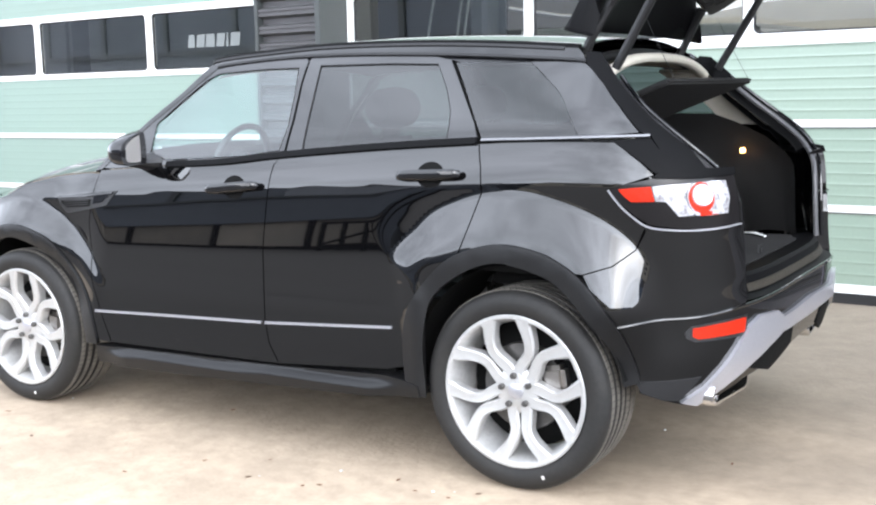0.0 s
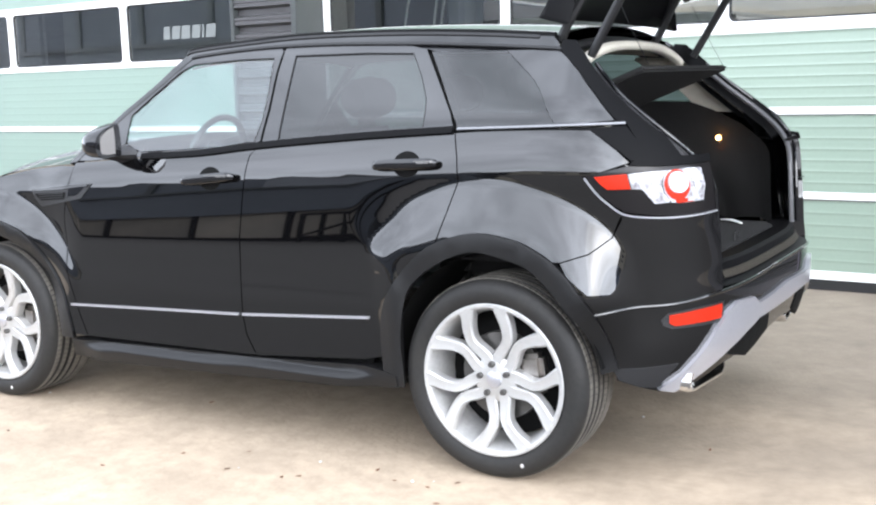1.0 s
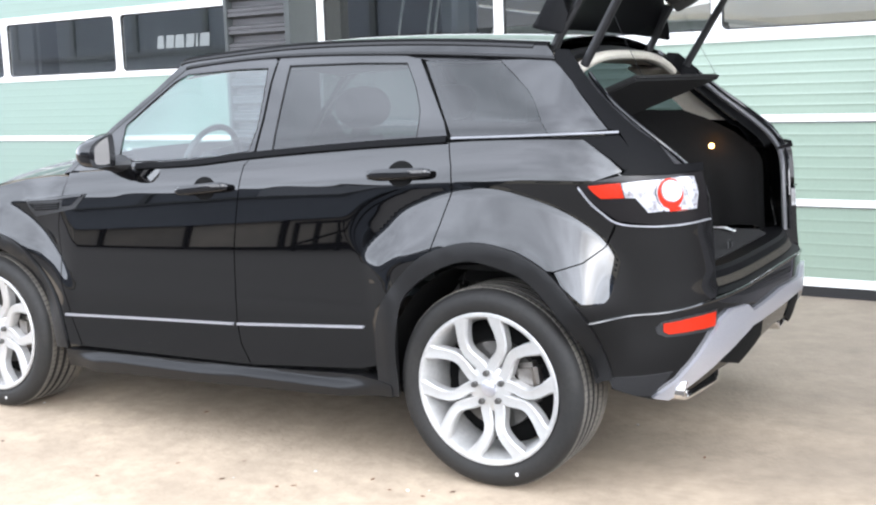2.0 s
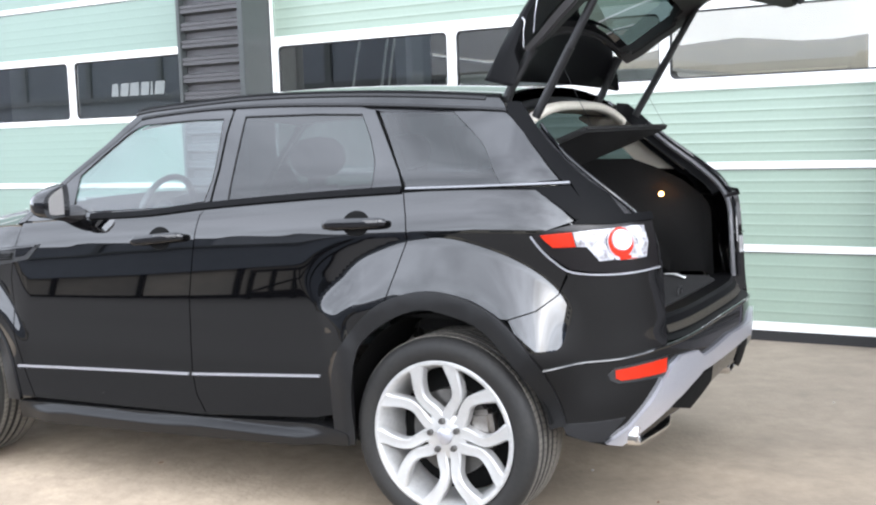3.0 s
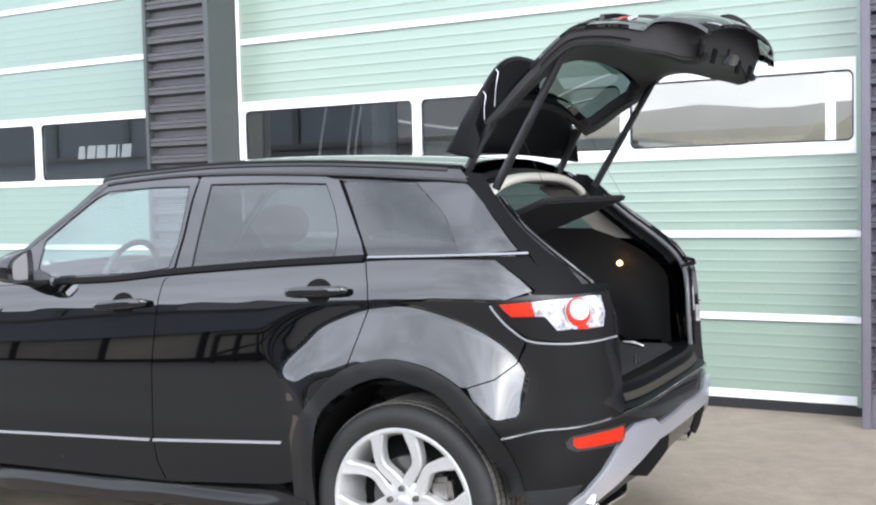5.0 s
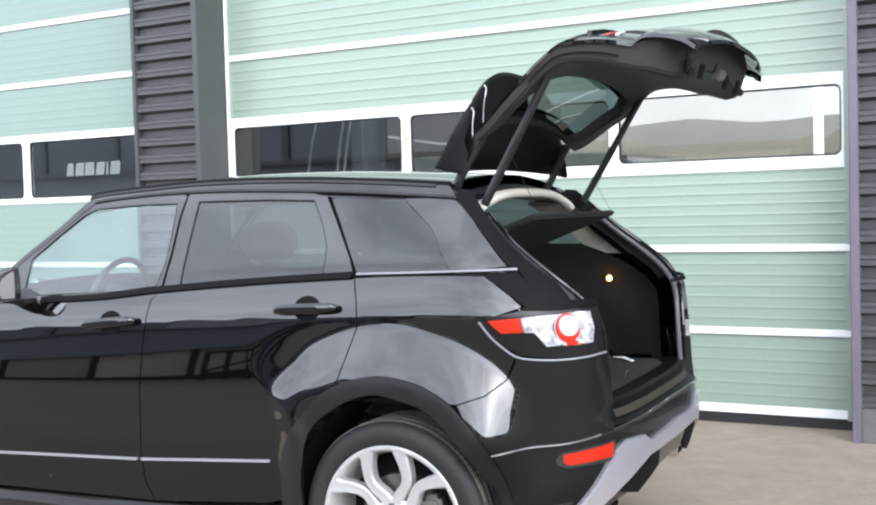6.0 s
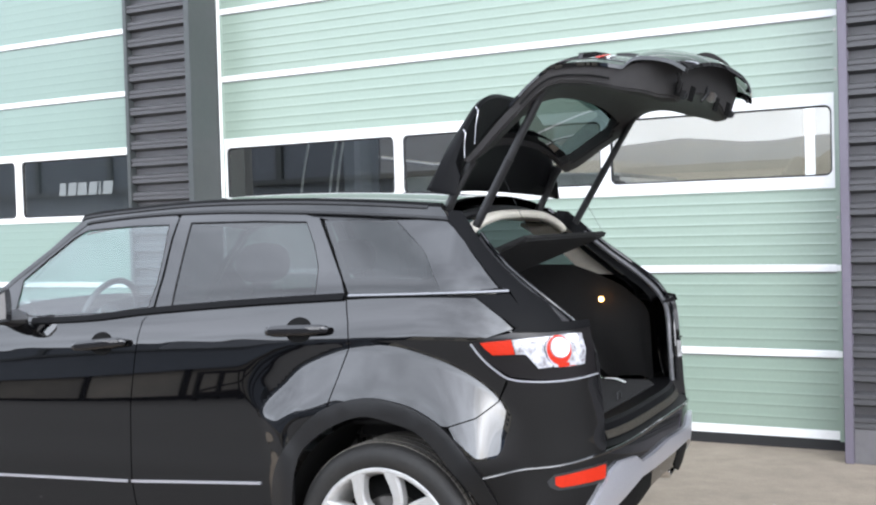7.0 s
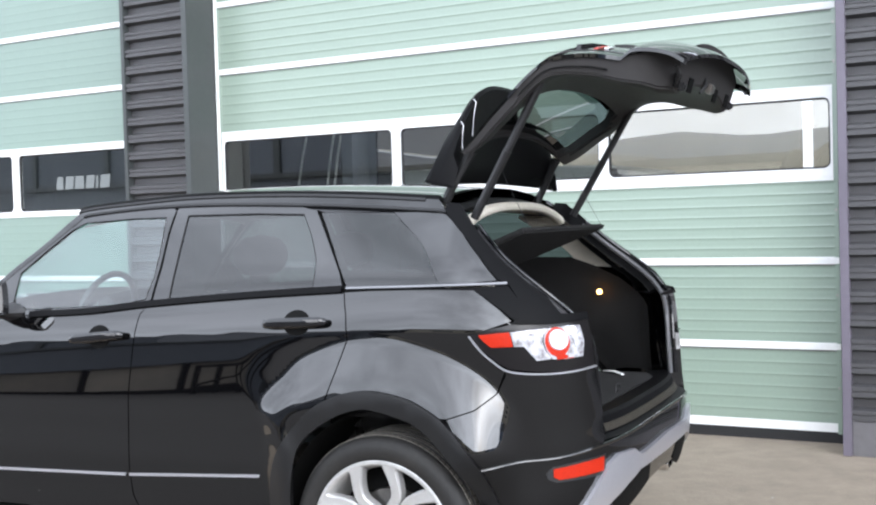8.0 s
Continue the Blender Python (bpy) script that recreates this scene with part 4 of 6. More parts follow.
def side_panels(right):
    who = {"right": right}
    # doors, wings and quarter
    belt_f, belt_r, belt_q = between(BELT, -2.12, -1.08), between(BELT, -1.05, -0.16), between(BELT, -0.14, 0.44)
    fd = belt_f + [(-1.064, 1.208)] + B_LOW[1:] + A_LOW[::-1]
    front = skin("front_door", fd, PAINT, car, inset=0.0025, gap=0.024, **who)
    low = [p for p in ARCH_OUT if p[0] < -0.20 and p[1] > 0.40][::-1]
    rd = [(-1.066, 1.214)] + belt_r + C_LOW + low + [(-0.563, 0.389)] + B_LOW[:0:-1]
    rear = skin("rear_door", rd, PAINT, car, inset=0.0025, gap=0.016, **who)
    quarter_line = [(0.470, 1.245), (0.530, 1.200), (0.570, 1.160), (0.437, 1.120), (0.399, 1.112), (0.440, 1.060), (0.481, 1.022), (0.530, 0.988), (0.492, 0.907), (0.418, 0.854), (0.316, 0.823)]
    arch_q = [p for p in ARCH_OUT if -0.20 < p[0] < 0.31][::-1]
    skin("quarter_panel", belt_q + quarter_line + arch_q + C_LOW[::-1], PAINT, car, inset=0.0025, gap=0.016, **who)
    wing = [(-2.115, 1.120)] + A_LOW[1:] + [p for p in F_OUT if p[0] > -3.1][::-1] + [(-3.20, 0.60), (-3.30, 0.75), (-3.30, 0.86), (-3.0, 0.955), (-2.793, 1.000), (-2.657, 1.060), (-2.429, 1.100), (-2.204, 1.120)]
    skin("front_wing", wing, PAINT, car, inset=0.0025, gap=0.018, **who)
    # cladding over the wheels and along the sill
    skin("arch_cladding", ARCH_OUT + ARCH_IN[::-1], CLADDING, car, off=0.010, fold=0.05, gap=0.04, **who)
    skin("arch_cladding", F_OUT + F_IN[::-1], CLADDING, car, off=0.010, fold=0.05, gap=0.04, **who)
    sill = [(-2.160, 0.255), (-1.6, 0.268), (-0.9, 0.286), (-0.415, 0.298), (-0.42, 0.340), (-0.47, 0.355), (-0.56, 0.366), (-1.109, 0.345), (-1.535, 0.339), (-2.07, 0.330), (-2.16, 0.330)]
    ledge = lambda s: 0.336 + 0.014 * (s + 1.13)
    taper = lambda s: step(-2.13, -1.95, s) * step(-0.50, -0.66, s)
    proud = lambda s, z: 0.002 - 0.85 * flare(s, z) + 0.036 * taper(s) * min(max((ledge(s) - z) / 0.018, 0.0), 1.0) + 0.012 * (1 - taper(s))
    skin("sill_cladding", sill, SILL, car, off=proud, fold=0.10, gap=0.010, **who)
    for line in ([(-2.160, 0.487), (-1.70, 0.503), (-1.181, 0.519)], [(-1.160, 0.520), (-0.85, 0.538), (-0.537, 0.556)]):
        skin("door_strip", strip(line, 0.005), SILVER, front if line[0][0] < -2 else rear, off=0.007, fold=0.008, gap=0.03, label="thin satin silver strip", **who)
    # dark inner shell behind the gaps
    shell = [(-2.25, 0.36), (-2.25, 1.10), (-1.0, 1.16), (0.25, 1.22), (0.38, 1.10), (0.36, 0.95), (-0.1, 0.99), (-0.40, 0.80), (-0.52, 0.52), (-0.56, 0.36)]
    skin("inner_shell", shell, SHADOW_BLACK, car, off=-0.045, fold=0, gap=0.09, **who)
    # window frames and pillars in gloss black
    fwin = [(-1.576, 1.550), (-1.645, 1.520), (-1.756, 1.430), (-1.859, 1.335), (-1.820, 1.180), (-1.545, 1.190), (-1.264, 1.205), (-1.091, 1.228), (-1.084, 1.316), (-1.105, 1.440), (-1.134, 1.562), (-1.306, 1.562)]
    rwin = [(-1.022, 1.568), (-0.996, 1.382), (-0.972, 1.233), (-0.544, 1.258), (-0.297, 1.276), (-0.302, 1.320), (-0.316, 1.376), (-0.368, 1.460), (-0.447, 1.557), (-0.673, 1.566)]
    ff = [(-2.100, 1.140)] + between(BELT, -2.08, -1.09) + [(-1.061, 1.228), (-1.070, 1.349), (-1.092, 1.496), (-1.097, 1.590)] + between(RAIL, -1.62, -1.10)[::-1] + [(-1.740, 1.462), (-1.890, 1.342), (-1.990, 1.245)]
    fr = skin("window_frame", ff, PANEL_GLOSS, front, holes=[fwin], inset=0.002, gap=0.04, off=0.002, fold=0.005, **who)
    rf = [(-1.052, 1.220)] + between(BELT, -1.04, -0.17) + [(-0.158, 1.268), (-0.196, 1.335), (-0.289, 1.448), (-0.392, 1.572)] + between(RAIL, -1.08, -0.40)[::-1] + [(-1.0905, 1.600), (-1.085, 1.496), (-1.061, 1.349)]
    skin("window_frame", rf, PANEL_GLOSS, rear, holes=[rwin], inset=0.002, gap=0.04, off=0.002, fold=0.005, **who)
    skin("side_window", fwin, FRONT_GLASS, front, off=-0.002, fold=0, gap=0.05, inset=-0.008, label="clear side window", **who).visible_shadow = False
    skin("side_window", rwin, DARK_GLASS, rear, off=-0.002, fold=0, gap=0.05, inset=-0.008, label="tinted side window", **who).visible_shadow = False
    # rubber seals round the panes and along the rail
    for ring, owner in ((fwin, front), (rwin, rear)):
        skin("window_seal", shrink(dense(ring, 0.04), -0.0012), SEAL, owner, off=0.0030, fold=0.006, gap=0.04, holes=[shrink(dense(ring, 0.04), 0.0015)], **who)
    skin("rail_seal", strip([p for p in RAIL[1:-1:2]], 0.0045, 2), SEAL, car, off=0.008, fold=0.008, gap=0.04, **who)
    skin("roof_seal", strip([(s, z - 0.004) for s, z in ROOF[1::2]], 0.005, 2), SEAL, car, off=0.010, fold=0.008, gap=0.04, **who)
    # quarter glass reaches back over the rear pillar
    qg = [(-0.366, 1.560), (-0.276, 1.448), (-0.166, 1.305), (-0.145, 1.276), (0.20, 1.288), (0.262, 1.290), (0.104, 1.441), (-0.051, 1.553)]
    skin("quarter_window", qg, QUARTER_GLASS, car, off=0.001, fold=0.004, gap=0.05, label="tinted rear quarter window", **who).visible_shadow = False
    qp = [(-0.049, 1.553), (0.106, 1.441), (0.264, 1.290), (0.40, 1.292), (0.530, 1.300), (0.45, 1.385), (0.352, 1.467), (0.26, 1.515), (0.169, 1.548)]
    skin("pillar_panel", qp, PANEL_GLOSS, car, off=0.001, fold=0.012, gap=0.05, label="gloss black rear pillar cover", **who)
    skin("belt_strip", strip([(-1.705, 1.163), (-1.372, 1.180), (-1.077, 1.210), (-0.600, 1.246), (-0.165, 1.270)], 0.0115), DULL_BLACK, car, off=0.010, fold=0.012, gap=0.03, **who)
    skin("belt_strip", strip([(-0.148, 1.274), (0.20, 1.282), (0.43, 1.286), (0.570, 1.288)], 0.0035), BELT_TRIM if not right else GLOSS, car, off=0.006, fold=0.006, gap=0.03, label="narrow bright belt strip", **who)
    # pillars and cant rail in body colour
    skin("front_pillar", A_OUT + [(-1.602, 1.572), (-1.742, 1.459), (-1.893, 1.339), (-1.993, 1.242), (-2.100, 1.137)], PAINT, car, off=0.004, fold=0.03, gap=0.04, **who)
    skin("cant_rail", ROOF + RAIL[::-1], PAINT, car, off=0.006, fold=0.02, gap=0.04, **who)
    skin("upper_frame", RAIL[:-1] + [(0.16, 1.540), (-0.06, 1.560), (-0.34, 1.560), (-0.39, 1.574), (-0.69, 1.570), (-1.10, 1.570)], GLOSS, car, off=-0.004, fold=0.01, gap=0.04, **who)
    skin("pillar_post", strip([(-0.415, 1.585), (-0.300, 1.448), (-0.185, 1.310), (-0.140, 1.235)], 0.035), SHADOW_BLACK, car, off=-0.02, fold=0, gap=0.04, **who)
    skin("pillar_post", strip([(-1.090, 1.600), (-1.085, 1.496), (-1.065, 1.349), (-1.070, 1.190)], 0.030), SHADOW_BLACK, car, off=-0.02, fold=0, gap=0.04, **who)
    # rear pillar beside the tailgate, dull black in place of its dark reflection
    dp = [(0.169, 1.586), (0.172, 1.550), (0.262, 1.518), (0.355, 1.470), (0.455, 1.388), (0.536, 1.302), (0.575, 1.290), (0.60, 1.24), (0.575, 1.168), (0.745, 1.172), (0.706, 1.245), (0.650, 1.292), (0.580, 1.358), (0.460, 1.465), (0.385, 1.530), (0.30, 1.580)]
    skin("rear_pillar", dp, DULL_BLACK, car, off=0.0, fold=0.09, gap=0.035, **who)
    # dull black sheet paints the dark reflection on the quarter panel's shoulder
    shoulder = between(BELT, 0.20, 0.44) + [(0.475, 1.243), (0.535, 1.200), (0.577, 1.163), (0.60, 1.24), (0.572, 1.282), (0.43, 1.278), (0.20, 1.276)]
    skin("shoulder_panel", shoulder, DULL_BLACK, car, off=-0.001, fold=0.01, gap=0.03, **who)
    # rear corner above the bumper joint
    corner = [(0.316, 0.823), (0.418, 0.854), (0.492, 0.907), (0.537, 0.988), (0.643, 0.973), (0.845, 0.978), (0.862, 0.90), (0.856, 0.715), (0.843, 0.701), (0.676, 0.678), (0.537, 0.669), (0.436, 0.652)] + [p for p in ARCH_OUT if 0.32 < p[0] and p[1] > 0.66][::-1]
    skin("rear_corner", corner, PAINT, car, inset=0.002, fold=0.05, gap=0.016, **who)


side_panels(False)
side_panels(True)


# ---- bumper, sill plate and skid plate: one sweep round the rear
def rear_bumper():
    top = [(0.432, 0.648), (0.537, 0.665), (0.676, 0.674), (0.843, 0.697), (1.105, 0.715), (MID, 0.718)]
    low = [(MID, 0.480), (1.035, 0.460), (0.893, 0.430), (0.80, 0.380), (0.672, 0.360), (0.60, 0.378), (0.510, 0.404)]
    arch = [(0.472, 0.541)]
    line = top + [(2 * MID - s, z) for s, z in top[-2::-1]]
    under = [(2 * MID - s, z) for s, z in (low[1:] + arch)[::-1]] + low + arch
    bumper = skin("rear_bumper", line + under, PAINT, car, fold=0.06, gap=0.04, inset=0.002)
    ledge = [skin_point(q, z, 0.002)[0] for q, z in curve(line, 4)]
    part("bumper_ledge", sweep([tuple(p) for p in ledge], 0.0065, 8), PAINT, bumper)
    skid_top = [(0.657, 0.376), (0.721, 0.428), (0.772, 0.500), (0.815, 0.573), (0.852, 0.627), (0.896, 0.652), (0.990, 0.648), (1.035, 0.616), (1.18, 0.622), (MID, 0.630)]
    skid_low = [(MID, 0.560), (1.18, 0.562), (1.035, 0.560), (0.960, 0.530), (0.887, 0.490), (0.801, 0.428), (0.715, 0.362)]
    ring = skid_top + [(2 * MID - s, z) for s, z in skid_top[-2::-1]] + [(2 * MID - s, z) for s, z in skid_low[::-1]] + skid_low[1:]
    skin("skid_plate", ring, SILVER, bumper, off=0.016, fold=0.03, gap=0.03, label="satin silver skid plate")
    lo = [(0.74, 0.368), (0.90, 0.475), (1.04, 0.545), (MID, 0.545)]
    hi = [(MID, 0.45), (1.10, 0.440), (1.06, 0.40), (0.93, 0.39), (0.80, 0.36)]
    ring = lo + [(2 * MID - s, z) for s, z in lo[-2::-1]] + [(2 * MID - s, z) for s, z in hi[::-1]] + hi[1:]
    skin("diffuser", ring, SATIN, bumper, off=-0.03, fold=0.12, gap=0.05)
    for right in (False, True):
        skin("lower_lip", [(0.490, 0.447), (0.510, 0.447), (0.60, 0.453), (0.705, 0.463), (0.655, 0.378), (0.60, 0.382), (0.516, 0.408)], SATIN, bumper, off=0.004, fold=0.01, gap=0.025, right=right)
    for fin in ([(0.885, 0.462), (1.031, 0.414), (1.184, 0.478), (1.16, 0.545), (1.02, 0.545)],):
        for right in (False, True):
            skin("diffuser_fin", fin, SHADOW_BLACK, bumper, off=0.004, fold=0.10, gap=0.04, right=right)
    for side in (1, -1):
        b = skin("reflector", [(0.657, 0.636), (0.75, 0.648), (0.836, 0.656), (0.833, 0.606), (0.75, 0.602), (0.675, 0.598), (0.657, 0.608)], RED_LENS, bumper, off=0.006, fold=0.01, gap=0.02, right=side < 0, label="red rear reflector")
        skin("reflector_bezel", [(0.632, 0.621), (0.655, 0.642), (0.75, 0.655), (0.846, 0.662), (0.842, 0.592), (0.75, 0.590), (0.666, 0.588), (0.640, 0.600)], SATIN, bumper, off=0.003, fold=0.01, gap=0.03, right=side < 0)
        bm = bmesh.new()
        ring = [[(0.712 + 0.10 * (y + 0.46) - d, y, z) for y, z in rounded(-0.785 + g, -0.46 - g, 0.352 + g, 0.428 - g, 0.036 - g * 0.5, 4)] for d, g in ((0.14, 0.0), (0.0, 0.0), (-0.006, 0.004), (-0.006, 0.012), (0.10, 0.014))]
        rows = [[bm.verts.new((x, y * side, z)) for x, y, z in r] for r in ring]
        for a, c in zip(rows, rows[1:]):
            for k in range(len(a)):
                bm.faces.new((a[k], a[(k + 1) % len(a)], c[(k + 1) % len(a)], c[k]))
        bm.faces.new(rows[-1])
        bmesh.ops.recalc_face_normals(bm, faces=bm.faces)
        part("exhaust_tip", bm, CHROME, car, "flattened chrome exhaust tip")
    # load edge between bumper and boot
    bm = bmesh.new()
    rows = []
    for z, off in ((0.712, -0.002), (0.722, -0.022), (0.728, -0.040), (0.758, -0.052), (0.785, -0.060), (0.797, -0.075), (0.797, -0.16), (0.775, -0.18)):
        rows.append([bm.verts.new(skin_point(0.80 + (MID - 0.80) * 2 * k / 40, 0.71, off)[0] + Vector((0, 0, z - 0.71))) for k in range(41)])
    for a, c in zip(rows, rows[1:]):
        for k in range(40):
            bm.faces.new((a[k], a[k + 1], c[k + 1], c[k]))
    part("load_edge", bm, DULL_BLACK, car, "black plastic load edge")
    rows = []
    for z, off in ((0.731, -0.036), (0.757, -0.048)):
        rows.append([skin_point(0.90 + (MID - 0.90) * 2 * k / 40, 0.71, off)[0] + Vector((0, 0, z - 0.708)) for k in range(41)])
    bm = bmesh.new()
    front, rear = ([[bm.verts.new(p + Vector((d, 0, 0))) for p in r] for r in rows] for d in (0.0, -0.004))
    for k in range(40):
        bm.faces.new((front[0][k], front[0][k + 1], front[1][k + 1], front[1][k]))
        bm.faces.new((front[1][k], front[1][k + 1], rear[1][k + 1], rear[1][k]))
        bm.faces.new((rear[0][k], front[0][k], front[0][k + 1], rear[0][k + 1]))
    bmesh.ops.recalc_face_normals(bm, faces=bm.faces)
    part("scuff_plate", bm, TREADPLATE, car, "worn bronze scuff plate")
    return bumper


rear_bumper()


# ---- tail lamps
def tail_lamp(right):
    kw = {"right": right}
    house = [(0.402, 1.117), (0.437, 1.124), (0.565, 1.150), (0.590, 1.166), (0.70, 1.170), (0.842, 1.168), (0.848, 0.985), (0.75, 0.977), (0.643, 0.979), (0.540, 0.994), (0.484, 1.030), (0.440, 1.068)]
    lamp = skin("tail_lamp", house, LENS_BEZEL, car, off=-0.004, fold=0.06, gap=0.035, label="tail lamp with red and clear lenses", **kw)
    skin("red_lens", [(0.439, 1.113), (0.500, 1.119), (0.554, 1.123), (0.563, 1.073), (0.484, 1.071), (0.458, 1.092)], RED_LENS, lamp, off=0.004, fold=0.008, gap=0.02, label="red lens tip", **kw)
    skin("clear_lens", [(0.557, 1.123), (0.62, 1.128), (0.686, 1.131), (0.667, 1.11), (0.661, 1.085), (0.668, 1.055), (0.684, 1.030), (0.682, 1.024), (0.636, 1.021), (0.599, 1.072), (0.566, 1.073)], CLEAR_LENS, lamp, off=0.004, fold=0.008, gap=0.02, **kw)
    ring = lambda c, d, r, q, n=20: [(c + r * math.cos(2 * math.pi * k / n), d + q * math.sin(2 * math.pi * k / n)) for k in range(n)]
    skin("clear_lens", [(0.690, 1.131), (0.75, 1.136), (0.800, 1.134), (0.808, 1.080), (0.797, 1.024), (0.74, 1.020), (0.690, 1.023), (0.672, 1.055), (0.666, 1.085), (0.672, 1.110)], CLEAR_LENS, lamp, off=0.002, fold=0.008, gap=0.012, label="clear faceted lamp lens", **kw)
    skin("red_lens", ring(0.712, 1.082, 0.042, 0.052), RED_LENS, lamp, off=0.0028, fold=0.003, gap=0.015, holes=[ring(0.716, 1.090, 0.030, 0.033)], label="red ring lens", **kw)
    skin("red_lens", [(0.700, 1.040), (0.735, 1.036), (0.765, 1.022), (0.705, 1.021)], RED_LENS, lamp, off=0.0030, fold=0.003, gap=0.015, **kw)
    skin("bowl_rim", ring(0.716, 1.090, 0.034, 0.037), CLEAR_LENS, lamp, off=0.0035, fold=0.003, gap=0.015, holes=[ring(0.716, 1.090, 0.029, 0.032)], **kw)
    skin("bowl", ring(0.716, 1.090, 0.029, 0.032), BULB, lamp, off=lambda s, z: 0.004 + 5 * ((s - 0.716) ** 2 + (z - 1.090) ** 2), fold=0.004, gap=0.012, **kw)
    skin("bowl", ring(0.770, 1.117, 0.016, 0.016, 14), BULB, lamp, off=lambda s, z: 0.008 - 20 * ((s - 0.770) ** 2 + (z - 1.117) ** 2), fold=0.004, gap=0.01, **kw)
    skin("clear_lens", [(0.764, 1.093), (0.803, 1.097), (0.806, 1.075), (0.802, 1.056), (0.772, 1.060)], CLEAR_LENS, lamp, off=0.005, fold=0.004, gap=0.01, **kw)
    skin("clear_lens", [(0.748, 1.044), (0.796, 1.048), (0.793, 1.027), (0.740, 1.025)], CLEAR_LENS, lamp, off=0.005, fold=0.004, gap=0.01, **kw)
    # silver strip paints the sky's sheen on the black lamp edge
    skin("lamp_lip", strip([(0.402, 1.110), (0.440, 1.062), (0.484, 1.022), (0.540, 0.986), (0.643, 0.974), (0.75, 0.974), (0.846, 0.982)], 0.0026), GLOSS if right else SILVER, lamp, off=0.007, fold=0.008, gap=0.03, **kw)
    cap = [(0.560, 1.150), (0.590, 1.172), (0.70, 1.177), (0.840, 1.175), (0.840, 1.150), (0.70, 1.146)]
    skin("lamp_cap", cap, DULL_BLACK, lamp, off=0.006, fold=0.012, gap=0.03, **kw)


tail_lamp(False)
tail_lamp(True)


# ---- roof, screen, bonnet
def sheet(name, rows, mat, parent, label=""):
    bm = bmesh.new()
    vs = [[bm.verts.new(p) for p in r] for r in rows]
    for a, b in zip(vs, vs[1:]):
        for k in range(len(a) - 1):
            bm.faces.new((a[k], a[k + 1], b[k + 1], b[k]))
    bmesh.ops.recalc_face_normals(bm, faces=bm.faces)
    return part(name, bm, mat, parent, label)


def across(p, crown, n=20, bow=0.0, drop=2.0):
    """A line from the left point p over to its mirror image, arched by crown and bowed along x."""
    out = []
    for k in range(n + 1):
        t = -1 + 2 * k / n
        a = 1 - abs(t) ** drop
        out.append(Vector((p.x + bow * a, -p.y * t, p.z + crown * a)))
    return out


edge = [skin_point(s, z, -0.004)[0] for s, z in ROOF]
sheet("roof", [across(p, 0.058, bow=(0.0 if i > 4 else -0.05 * (4 - i) / 4)) for i, p in enumerate(edge)], PAINT, car)
screen_top, screen_low = skin_point(-1.64, 1.585, -0.012)[0], skin_point(-2.150, 1.128, -0.03)[0]
rows = [across(screen_low.lerp(screen_top, k / 8), 0.03 + 0.03 * k / 8, bow=-0.28 + 0.23 * k / 8) for k in range(9)]
sheet("windscreen", rows, FRONT_GLASS, car, "clear windscreen").visible_shadow = False
hood = [(-3.30, 0.86), (-3.0, 0.96), (-2.793, 1.005), (-2.657, 1.064), (-2.429, 1.104), (-2.204, 1.124), (-2.120, 1.126)]
rows = [across(skin_point(s, z, -0.002)[0], 0.085, bow=(-0.20 if s < -3.2 else (-0.24 if s > -2.15 else 0.0)) if s < -3.2 or s > -2.15 else -0.10, drop=2.6) for s, z in curve(hood, 3)]
sheet("bonnet", rows, PAINT, car)
nose = [across(skin_point(-3.30, z, -0.003)[0], 0.0, bow=-0.22 - 0.03 * (z < 0.7)) for z in (0.30, 0.45, 0.60, 0.75, 0.86)]
sheet("front_panel", nose, PAINT, car)
lining = [across(skin_point(s, z - 0.035, -0.05)[0], 0.045) for s, z in ROOF]
sheet("headlining", lining, CREAM, car, "cream fabric headlining")
# black tube along the roof edge, painting the dark reflection there
part("roof_joint", sweep([p + Vector((0, 0.010, 0.006)) for p in edge[1:]], 0.017, 8), DULL_BLACK, car)

# ---- underside and wheel housings
part("floor_pan", box(-3.2, 0.25, -0.80, 0.80, 0.262, 0.36, 0.03), SHADOW_BLACK, car)
part("engine_bay", box(-3.25, -2.2, -0.55, 0.55, 0.30, 0.90, 0.05), SHADOW_BLACK, car)
part("rear_valance", box(0.20, 0.55, -0.60, 0.60, 0.45, 0.68, 0.05), SHADOW_BLACK, car)
for cx in (0.0, HUB_F):
    for side in (-1, 1):
        bm = bmesh.new()
        arc = [(0.445 * math.cos(a), 0.30 + 0.53 * math.sin(a)) for a in [math.pi * (2.2 + k * 21.8 / 24) / 24 for k in range(25)]]
        rows = [[bm.verts.new((cx + x, side * y, z)) for x, z in arc] for y in (0.94, 0.70, 0.52)]
        for a, b in zip(rows, rows[1:]):
            for k in range(24):
                bm.faces.new((a[k], a[k + 1], b[k + 1], b[k]))
        bm.faces.new(rows[-1])
        part("wheel_housing", bm, SHADOW_BLACK, car)


